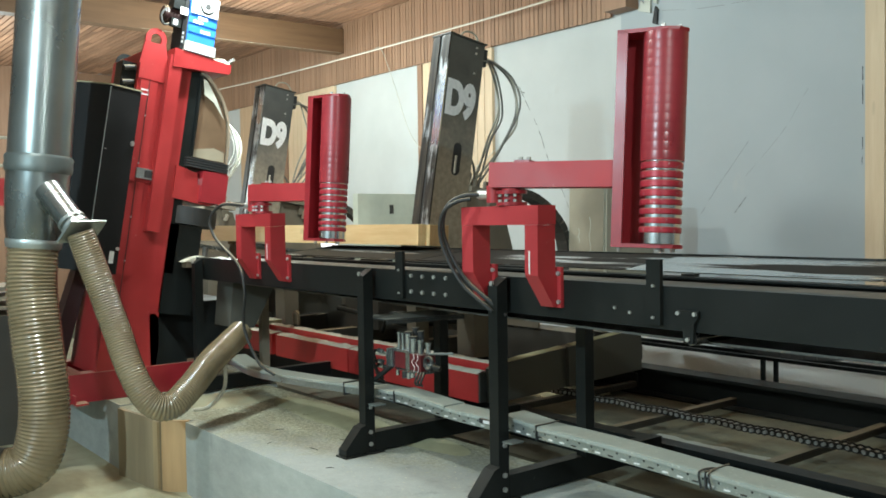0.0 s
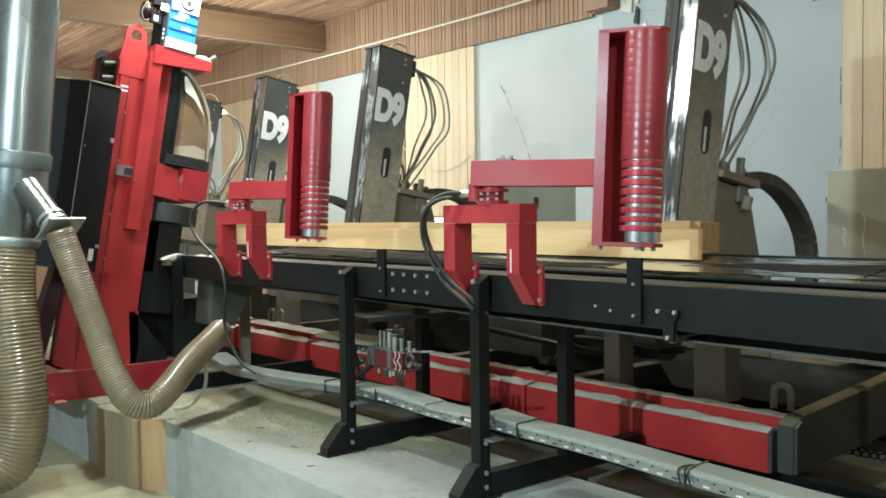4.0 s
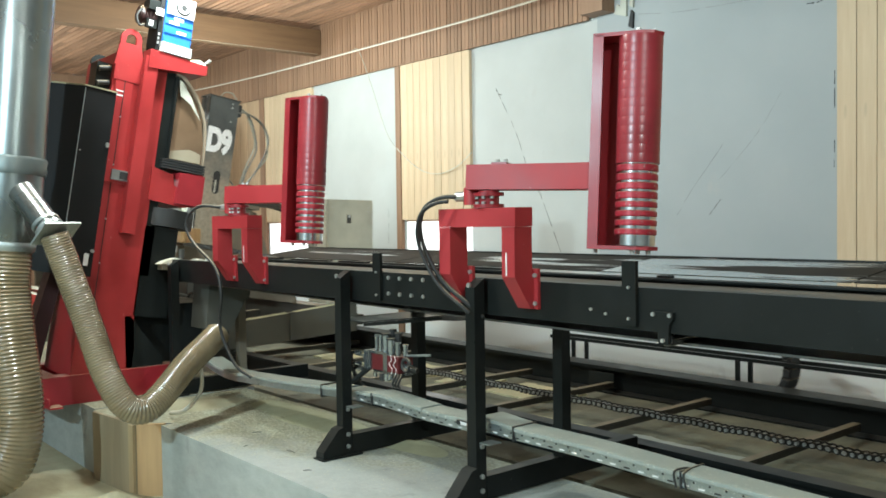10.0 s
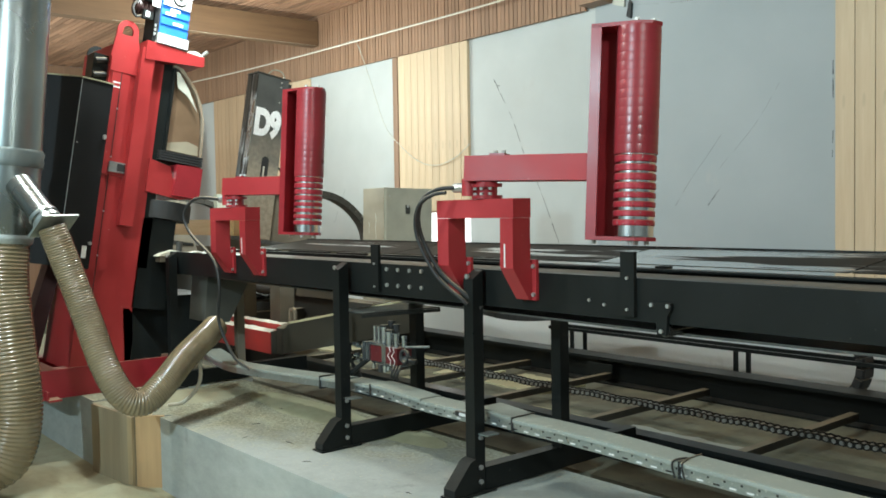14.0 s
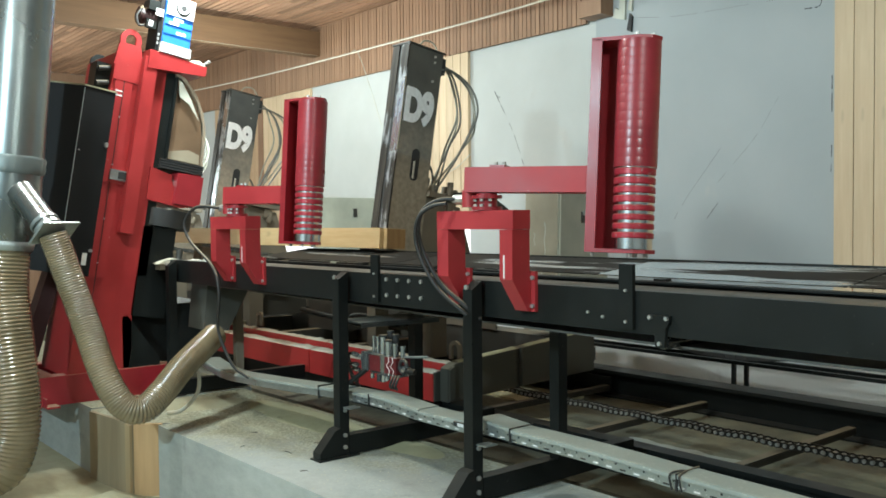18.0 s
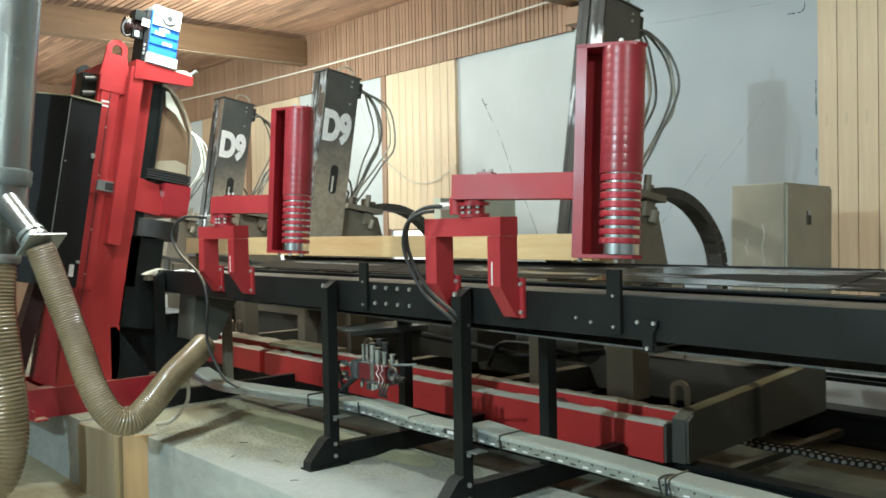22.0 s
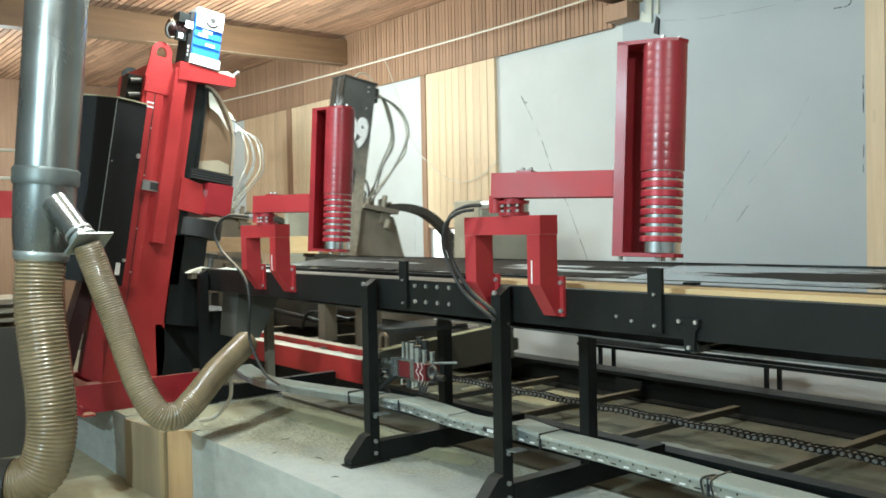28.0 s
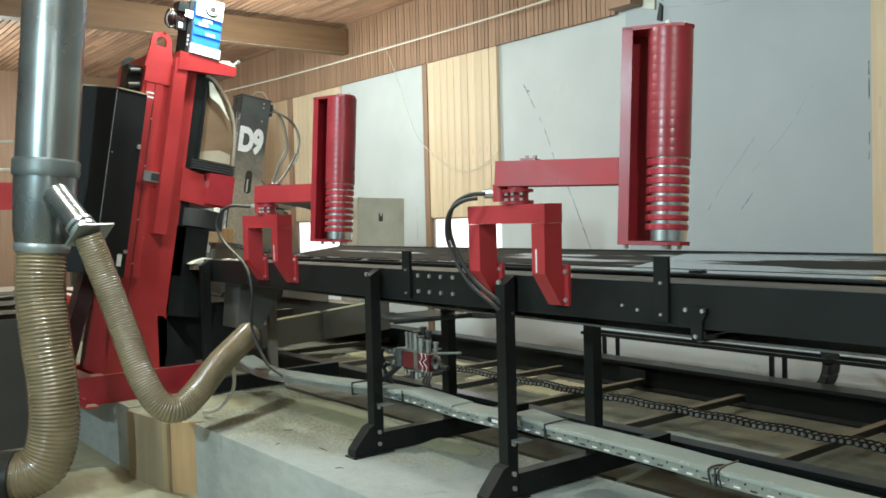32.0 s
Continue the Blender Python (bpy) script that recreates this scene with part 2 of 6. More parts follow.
def concrete(name="concrete", lo=(0.30, 0.322, 0.305), hi=(0.51, 0.543, 0.518), dust=0.5):
    m, t, b = nodes_of(name)
    big, mid, fine = noise_of(t, 1.3, 6), noise_of(t, 7, 5, (1, 1, 2.5), 0.7), noise_of(t, 60, 3)
    base = ramp(t, big, [(0.3, lo), (0.7, hi)])
    base = mix(t, 0.5, base, ramp(t, mid, [(0.3, lo), (0.65, hi)]))
    d = noise_of(t, 2.1, 6, (1, 1, 1), 0.65)
    f = math_node(t, "MULTIPLY", ramp(t, upward(t), [(0.7, (0, 0, 0)), (0.95, (1, 1, 1))]), ramp(t, d, [(0.45, (0, 0, 0)), (0.60, (dust,) * 3)]))
    base = mix(t, f, base, (0.38, 0.375, 0.25))
    st = noise_of(t, 3.7, 6, (1, 1, 1), 0.75)
    base = mix(t, ramp(t, st, [(0.60, (0, 0, 0)), (0.70, (0.55, 0.55, 0.55))]), base, tuple(c * 0.42 for c in lo))
    spots = noise_of(t, 34, 2, (1, 1, 1), 0.5)
    base = mix(t, ramp(t, spots, [(0.72, (0, 0, 0)), (0.78, (0.22, 0.22, 0.22))]), base, tuple(c * 0.45 for c in lo))
    link(t, base, b.inputs["Base Color"])
    b.inputs["Roughness"].default_value = 0.85
    bump(t, b, mid, 0.35, 0.008)
    return m


def dusty_plinth():
    """Worn concrete; sawdust lies thick towards the saw, thins out along the plinth and gathers at its back edge."""
    m, t, b = nodes_of("dusty_plinth")
    lo, hi = (0.27, 0.29, 0.275), (0.46, 0.49, 0.468)
    big, mid, fine, grit = noise_of(t, 1.1, 6), noise_of(t, 6, 6, (1, 1, 2), 0.7), noise_of(t, 60, 3), noise_of(t, 150, 2)
    base = mix(t, 0.5, ramp(t, big, [(0.3, lo), (0.7, hi)]), ramp(t, mid, [(0.3, lo), (0.68, hi)]))
    drips = noise_of(t, 4, 5, (1.4, 1.4, 0.35), 0.7)
    base = mix(t, ramp(t, drips, [(0.60, (0, 0, 0)), (0.72, (0.5,) * 3)]), base, (0.17, 0.175, 0.16))
    co = t.nodes.new("ShaderNodeTexCoord")
    sp = t.nodes.new("ShaderNodeSeparateXYZ")
    link(t, co.outputs["Object"], sp.inputs[0])
    reach = math_node(t, "SUBTRACT", math_node(t, "MULTIPLY", sp.outputs[0], -0.55), 1.75)
    back = math_node(t, "MULTIPLY", math_node(t, "SUBTRACT", sp.outputs[1], 2.35), 1.1)
    cover = math_node(t, "ADD", math_node(t, "ADD", reach, back), math_node(t, "MULTIPLY", math_node(t, "SUBTRACT", mid, 0.5), 1.6))
    up = ramp(t, upward(t), [(0.7, (0, 0, 0)), (0.95, (1, 1, 1))])
    f = math_node(t, "MULTIPLY", up, ramp(t, cover, [(0.05, (0.10,) * 3), (0.75, (0.92,) * 3)]))
    dust = ramp(t, fine, [(0.35, (0.205, 0.195, 0.125)), (0.52, (0.31, 0.30, 0.20)), (0.70, (0.46, 0.44, 0.32))])
    base = mix(t, f, base, dust)
    base = mix(t, math_node(t, "MULTIPLY", up, ramp(t, grit, [(0.66, (0, 0, 0)), (0.74, (0.5,) * 3)])), base, (0.58, 0.55, 0.42))
    link(t, base, b.inputs["Base Color"])
    b.inputs["Roughness"].default_value = 0.88
    bump(t, b, mix(t, 0.5, mid, fine), 0.4, 0.008)
    return m


def post_paint():
    """Dark paint, dull and clean above, caked with brown dust on its lower half."""
    m, t, b = nodes_of("post_paint")
    big, fine = noise_of(t, 3, 5), noise_of(t, 30, 4)
    co = t.nodes.new("ShaderNodeTexCoord")
    sp = t.nodes.new("ShaderNodeSeparateXYZ")
    link(t, co.outputs["Object"], sp.inputs[0])
    edge = math_node(t, "ADD", sp.outputs[2], math_node(t, "MULTIPLY", big, 0.7))
    dirt = ramp(t, math_node(t, "SUBTRACT", edge, 1.95), [(0.35, (1, 1, 1)), (0.75, (0.06, 0.06, 0.06))])
    base = ramp(t, big, [(0.3, (0.05, 0.056, 0.058)), (0.7, (0.10, 0.108, 0.108))])
    dust = ramp(t, fine, [(0.3, (0.27, 0.235, 0.18)), (0.7, (0.40, 0.35, 0.27))])
    link(t, mix(t, dirt, base, dust), b.inputs["Base Color"])
    link(t, ramp(t, dirt, [(0, (0.30,) * 3), (1, (0.8,) * 3)]), b.inputs["Roughness"])
    link(t, ramp(t, dirt, [(0, (0.35,) * 3), (1, (0, 0, 0))]), b.inputs["Metallic"])
    bump(t, b, fine, 0.12, 0.003)
    return m


POST_PAINT, PLINTH = post_paint(), dusty_plinth()
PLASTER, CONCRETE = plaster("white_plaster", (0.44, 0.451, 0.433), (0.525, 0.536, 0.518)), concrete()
LIT_BASE = plaster("lit_wall_base", (0.77, 0.79, 0.78), (0.86, 0.875, 0.86))
GREY_PLASTER = plaster("grey_plaster", (0.34, 0.365, 0.37), (0.39, 0.41, 0.415))
BOUNCE_GREY = concrete("bounce_grey", (0.26, 0.28, 0.28), (0.36, 0.38, 0.38), 0.0)
CRUST = concrete("sawdust_crust", (0.58, 0.545, 0.44), (0.84, 0.80, 0.68), 0.1)
SAWDUST = concrete("sawdust_litter", (0.26, 0.235, 0.15), (0.43, 0.395, 0.26), 0.35)
OLIVE_DUST = concrete("olive_sawdust", (0.30, 0.29, 0.17), (0.50, 0.48, 0.31), 0.2)
PIT = concrete("dusty_pit_floor", (0.09, 0.084, 0.06), (0.205, 0.193, 0.135), 0.3)
YELLOW_DUST = concrete("yellow_sawdust_board", (0.40, 0.36, 0.21), (0.64, 0.59, 0.38), 0.3)


def hose_plastic():
    m, t, b = nodes_of("clear_brown_hose")
    n = noise_of(t, 6, 4)
    link(t, ramp(t, n, [(0.3, (0.165, 0.125, 0.07)), (0.7, (0.26, 0.205, 0.125))]), b.inputs["Base Color"])
    b.inputs["Roughness"].default_value = 0.22
    b.inputs["Coat Weight"].default_value = 0.6
    b.inputs["Coat Roughness"].default_value = 0.12
    b.inputs["Transmission Weight"].default_value = 0.12
    return m


HOSE = hose_plastic()


def guard_plastic():
    m, t, b = nodes_of("dusty_clear_guard")
    n = noise_of(t, 3, 4)
    link(t, ramp(t, n, [(0.35, (0.24, 0.18, 0.125)), (0.7, (0.38, 0.31, 0.235))]), b.inputs["Base Color"])
    b.inputs["Roughness"].default_value = 0.3
    return m


GUARD = guard_plastic()
GUARD_SIDE = painted("dusty_brown_guard", (0.20, 0.125, 0.075), (0.26, 0.18, 0.12), 0.35, 0, 5, 0.2, 0.74)

# ---- mesh tools ----
V = Vector


def part(name, bm, material, parent=None, label="", bevel=0.0, smooth=False):
    """Link a bmesh as one mesh object, under a thing or a part where one is given."""
    if bevel:
        edges = [e for e in bm.edges if len(e.link_faces) == 2 and e.calc_face_angle(0) > 0.5]
        bmesh.ops.bevel(bm, geom=edges, offset=bevel, segments=2, affect="EDGES", profile=0.5, clamp_overlap=True)
    bmesh.ops.recalc_face_normals(bm, faces=bm.faces)
    me = bpy.data.meshes.new(name)
    bm.to_mesh(me)
    bm.free()
    me.materials.append(material)
    if smooth:
        for p in me.polygons:
            p.use_smooth = True
        me.set_sharp_from_angle(angle=radians(38))
    ob = new(name, me)
    if parent:
        ob.parent = parent
    if label:
        ob["label"] = label
    return ob


def box(lo, hi, bm=None, m=None):
    bm = bm or bmesh.new()
    vs = [bm.verts.new((m or Matrix()) @ V((x, y, z))) for x in (lo[0], hi[0]) for y in (lo[1], hi[1]) for z in (lo[2], hi[2])]
    for q in ((0, 1, 3, 2), (4, 6, 7, 5), (0, 4, 5, 1), (2, 3, 7, 6), (0, 2, 6, 4), (1, 5, 7, 3)):
        bm.faces.new([vs[i] for i in q])
    return bm


def rod(a, b, r, bm=None, n=16, r2=None):
    """A round bar from a to b."""
    return sweep([V(a), V(b)], [r, r if r2 is None else r2], bm, n)


def sweep(pts, rad, bm=None, n=14, cap=True):
    """A tube along points; rad is one radius or one for each point."""
    bm = bm or bmesh.new()
    pts = [V(p) for p in pts]
    if not isinstance(rad, (list, tuple)):
        rad = [rad] * len(pts)
    rings, up = [], None
    for i, p in enumerate(pts):
        d = (pts[min(i + 1, len(pts) - 1)] - pts[max(i - 1, 0)]).normalized()
        if up is None:
            up = d.orthogonal().normalized()
        up = (up - d * up.dot(d)).normalized()
        side = d.cross(up)
        rings.append([bm.verts.new(p + (up * math.cos(k * 2 * math.pi / n) + side * math.sin(k * 2 * math.pi / n)) * rad[i]) for k in range(n)])
    for a, b in zip(rings, rings[1:]):
        for k in range(n):
            bm.faces.new((a[k], a[(k + 1) % n], b[(k + 1) % n], b[k]))
    if cap:
        bm.faces.new(rings[0][::-1])
        bm.faces.new(rings[-1])
    return bm


def slab(outline, axis, a, b, bm=None, m=None):
    """A flat outline (two coordinates a point) drawn out along an axis from a to b."""
    bm = bm or bmesh.new()
    put = {"x": lambda u, v, w: V((w, u, v)), "y": lambda u, v, w: V((u, w, v)), "z": lambda u, v, w: V((u, v, w))}[axis]
    m = m or Matrix()
    r0 = [bm.verts.new(m @ put(u, v, a)) for u, v in outline]
    r1 = [bm.verts.new(m @ put(u, v, b)) for u, v in outline]
    n = len(outline)
    for k in range(n):
        bm.faces.new((r0[k], r0[(k + 1) % n], r1[(k + 1) % n], r1[k]))
    bm.faces.new(r0[::-1])
    bm.faces.new(r1)
    return bm


def curve(pts, steps=8):
    """A smooth line through the points (Catmull-Rom)."""
    pts = [V(p) for p in pts]
    q = [pts[0] * 2 - pts[1]] + pts + [pts[-1] * 2 - pts[-2]]
    out = []
    for i in range(1, len(q) - 2):
        a, b, c, d = q[i - 1:i + 3]
        for k in range(steps):
            t = k / steps
            out.append(0.5 * (2 * b + (c - a) * t + (2 * a - 5 * b + 4 * c - d) * t * t + (3 * b - a - 3 * c + d) * t ** 3))
    return out + [pts[-1]]


def bolts(places, axis, r, h, parent, name="bolt"):
    """Bolt heads on one shared mesh; axis is the way that they stand out."""
    d = V(axis).normalized()
    me = None
    for p in places:
        if me is None:
            ob = part(name, rod((0, 0, 0), d * h, r, n=6), BOLT, parent)
            me = ob.data
        else:
            ob = new(name, me)
            ob.parent = parent
        ob.location = p


def empty(name, place=(0, 0, 0), **tags):
    ob = new(name)
    ob.location = place
    ob.empty_display_size = 0.1
    return tagged(ob, **tags)


# ---- the hall ----
WALL_Y, CEIL_Z, DECK = 6.0, 4.08, 0.43
X0, X1, Y0 = -15.0, 5.0, -5.0


def hall():
    tagged(part("floor", box((X0, Y0, -0.2), (X1, WALL_Y + 0.3, 0.0)), SAWDUST), "grey concrete hall floor littered with sawdust", "floor", kind="structure")
    tagged(part("wall_north", box((X0, WALL_Y + 0.02, 0), (X1, WALL_Y + 0.3, CEIL_Z)), PLASTER), "scuffed white plastered wall behind the saw line", "wall", kind="structure")
    # south and east walls stay unseen, toned grey to limit bounced light
    tagged(part("wall_south", box((X0, Y0 - 0.3, 0), (X1, Y0, CEIL_Z)), BOUNCE_GREY), "unseen wall behind the viewer, grey to hold down bounced light", "wall", kind="structure")
    tagged(part("wall_east", box((X1, Y0, 0), (X1 + 0.3, WALL_Y, CEIL_Z)), BOUNCE_GREY), "unseen end wall, grey to hold down bounced light", "wall", kind="structure")
    tagged(part("wall_west", box((X0 - 0.3, Y0, 0), (X0, WALL_Y, CEIL_Z)), OLD_BOARD), "brown boarded far end wall", "wall", kind="structure")
    bm = box((X0, Y0, CEIL_Z + 0.03), (X1, WALL_Y + 0.3, CEIL_Z + 0.2))
    y = Y0
    rnd = random.Random(1)
    while y < WALL_Y:
        x = X0 - rnd.uniform(0, 2)
        while x < X1:
            ln = rnd.choice((0.55, 0.8, 1.1, 1.5))
            box((max(x, X0) + 0.006, y + 0.009, CEIL_Z + rnd.uniform(0, 0.004)), (min(x + ln, X1) - 0.006, y + 0.070, CEIL_Z + 0.029), bm)
            x += ln
        y += 0.078
    tagged(part("ceiling", bm, CEIL), "reddish-brown tongue-and-groove boarded ceiling", "ceiling", kind="structure")


hall()


def far_wall_dressing():
    """Boarded panels, siding band, posts, window and scars on the wall behind the line."""
    tagged(part("wall_panel", box((-5.06, WALL_Y + 0.004, 0.31), (-2.935, WALL_Y + 0.0195, CEIL_Z - 0.003)), GREY_PLASTER), "flat slab on the wall, a darker grey than the plaster beside it", "wall panel", kind="structure")
    # lighter paint makes up for the light missing on the lower wall
    tagged(part("wall_base", box((-15.0, WALL_Y + 0.0005, 0.301), (X1, WALL_Y + 0.0035, 0.86)), LIT_BASE), "lower part of the wall behind the rails, painted brighter for its light", "wall", kind="structure")
    siding = empty("wall_siding", (0, 0, 0), label="band of reddish-brown vertical boards under the ceiling", category="siding", kind="structure")
    rnd = random.Random(3)
    me = None
    x = -15.0
    while x < -5.2:
        w = 0.056
        ob = part("siding_board", box((0.004, WALL_Y - 0.03, 3.34), (w - 0.004, WALL_Y - 0.006, CEIL_Z - 0.003)), OLD_BOARD, siding) if me is None else new("siding_board", me)
        me = ob.data
        ob.parent = siding
        ob.location = (x, rnd.uniform(-0.003, 0.003), 0)
        x += w

    part("backing", box((-15.0, WALL_Y - 0.005, 3.345), (-5.2, WALL_Y + 0.015, CEIL_Z - 0.004)), RUST, siding)

    def panel(name, xa, xb, za, zb, n, mat, label):
        top = empty(name, (0, 0, 0), label=label, category="boarding", kind="structure")
        w = (xb - xa) / n
        shared = None
        for i in range(n):
            ob = part("board", box((0.003, WALL_Y - 0.022, za), (w - 0.003, WALL_Y + 0.015, zb)), mat, top, bevel=0.002) if shared is None else new("board", shared)
            shared = ob.data
            ob.parent = top
            ob.location = (xa + i * w, rnd.uniform(-0.002, 0.002), 0)

    panel("trim_1", -7.88, -6.72, 1.62, 3.335, 10, BOARD, "panel of pale pine boards on the white wall")
    panel("trim_2", -11.0, -9.76, 1.62, 3.335, 10, BOARD, "panel of pale pine boards on the white wall")
    panel("trim_3", -12.5, -11.15, 0.3, 3.335, 11, TAN_BOARD, "panel of tan knotty boards on the white wall")
    panel("trim_4", -2.93, 2.0, 1.05, CEIL_Z, 36, BOARD, "wide boarded wall part of pale knotty pine")
    for i, (a, b, z0) in enumerate(((-7.97, -7.885, 0.3), (-11.14, -11.01, 0.3))):
        tagged(part("trim_" + str(5 + i), box((a, WALL_Y - 0.03, z0), (b, WALL_Y + 0.015, 3.335)), OLD_BOARD), "brown upright batten beside the boards", "batten", kind="structure")
    win = tagged(part("window_1", box((-7.8, WALL_Y - 0.008, 1.0), (-6.74, WALL_Y + 0.015, 1.60)), PANE), "low daylit window pane under the pine panel", "window", kind="structure")
    part("window_frame", box((-7.8, WALL_Y - 0.02, 1.601), (-6.74, WALL_Y + 0.015, 1.619)), OLD_BOARD, win)
    win = tagged(part("window_2", box((-10.93, WALL_Y - 0.008, 1.0), (-9.80, WALL_Y + 0.015, 1.60)), PANE), "low daylit window pane under the far pine panel", "window", kind="structure")
    part("window_frame", box((-10.93, WALL_Y - 0.02, 1.601), (-9.80, WALL_Y + 0.015, 1.619)), OLD_BOARD, win)
    # broken plaster and a beam stub at the siding's end
    tagged(part("beam_stub", box((-5.12, WALL_Y - 0.16, 3.36), (-4.87, WALL_Y + 0.015, 3.50)), OLD_BOARD, bevel=0.012), "short rough stub of a timber beam in the wall", "beam")
    tagged(part("packing_block", box((-4.935, WALL_Y - 0.1, 3.504), (-4.83, WALL_Y + 0.015, 3.95)), TAN_PLY, bevel=0.008), "pale wooden packing block over the beam stub", "block")
    # the black piece is a dark patch put in for a shaded gap
    for i, (xa, za, xb, zb, mat) in enumerate(((-4.86, 3.32, -4.80, 3.42, CREAM), (-4.71, 3.19, -4.665, 3.345, RUBBER), (-4.80, 3.30, -4.73, 3.60, CREAM), (-4.70, 3.36, -4.66, 3.5, CREAM))):
        tagged(part("plaster_break", slab([(xa, za + 0.02), (xb, za), (xb + 0.01, zb - 0.03), (xa + 0.03, zb)], "y", WALL_Y - 0.02, WALL_Y + 0.018), mat), "broken plaster at the end of the siding", "broken plaster", "plaster breaks", "structure")

    dash = random.Random(31)

    def scar(pts, r, mat):
        pts = curve([(x, WALL_Y + (0.0045 if x > -5.06 else 0.021), z) for x, z in pts], 12)
        bm, i = bmesh.new(), 0
        while i < len(pts) - 2:
            n = dash.randint(2, 7)
            run = pts[i:i + n + 1]
            sweep(run, [r * dash.uniform(0.3, 0.7) for _ in run], bm=bm, n=5)
            i += n + dash.randint(1, 3)
        ob = part("scratch", bm, mat)
        return tagged(ob, "thin dark crack in the white plaster", "crack", kind="structure")

    scar([(-6.338, 2.845), (-6.11, 2.47), (-5.96, 2.13), (-5.78, 1.83), (-5.53, 1.30)], 0.0075, STAIN)
    scar([(-6.37, 2.9), (-6.33, 2.84), (-6.29, 2.83)], 0.012, STAIN)
    scar([(-3.95, 1.62), (-3.90, 1.68), (-3.84, 1.75)], 0.008, STAIN)
    scar([(-4.25, 1.62), (-4.11, 1.82), (-4.0, 1.95), (-3.83, 2.16)], 0.004, STAIN)
    scar([(-3.85, 1.9), (-3.54, 2.22), (-3.35, 2.5)], 0.003, STAIN)
    scar([(-2.955, 2.6), (-2.955, 2.32)], 0.006, RUBBER)
    scar([(-2.955, 2.12), (-2.96, 1.92)], 0.005, RUBBER)
    scar([(-4.62, 3.30), (-4.2, 3.24), (-3.5, 3.21), (-3.2, 3.2)], 0.003, STAIN)
    scar([(-3.154, 3.095), (-3.04, 3.105), (-3.038, 3.25)], 0.007, RUBBER)
    scar([(-9.3, 1.5), (-9.05, 1.9)], 0.004, STAIN)
    scar([(-8.2, 1.35), (-8.19, 1.75)], 0.005, STAIN)
    tagged(part("rope", sweep(curve([(-14, 5.9, 3.72), (-11, 5.88, 3.63), (-7.8, 5.86, 3.595), (-5.6, 5.85, 3.6), (-2.5, 5.85, 3.7)]), 0.010, n=8), ROPE, smooth=True), "pale rope stretched along the wall under the ceiling", "rope")
    tagged(part("wire", sweep(curve([(-8.66, 5.87, 3.62), (-8.60, 5.93, 3.6), (-8.35, 5.93, 3.147), (-8.07, 5.93, 2.588), (-7.77, 5.93, 2.33), (-7.5, 5.95, 2.16), (-7.2, 5.95, 2.10), (-6.9, 5.95, 2.16), (-6.66, 5.95, 2.29)]), 0.004, n=6), CREAM), "thin pale wire hanging in a loop on the wall", "wire")


far_wall_dressing()


def roof_beams():
    for x, z, ye in ((-9.64, 3.70, WALL_Y - 0.04), (-12.6, 3.62, 2.3)):
        ob = part("ceiling_beam", box((x, Y0, z), (x + 0.16, ye, z + 0.3)), BEAM, bevel=0.008)
        tagged(ob, "brown squared roof beam crossing under the ceiling", "beam", "roof beams")
    ob = part("ceiling_beam", box((-5.11, Y0, 3.53), (-4.95, WALL_Y - 0.04, 3.83)), BEAM, bevel=0.008)
    tagged(ob, "brown squared roof beam ending over the beam stub", "beam", "roof beams")
    tagged(part("ceiling_wire", sweep(curve([(-9.46, 3.4, 3.70), (-9.46, 4.6, 3.69), (-9.46, 5.9, 3.70)]), 0.0025, n=6), PALE_WIRE), "thin pale wire along the roof beam", "wire")


roof_beams()


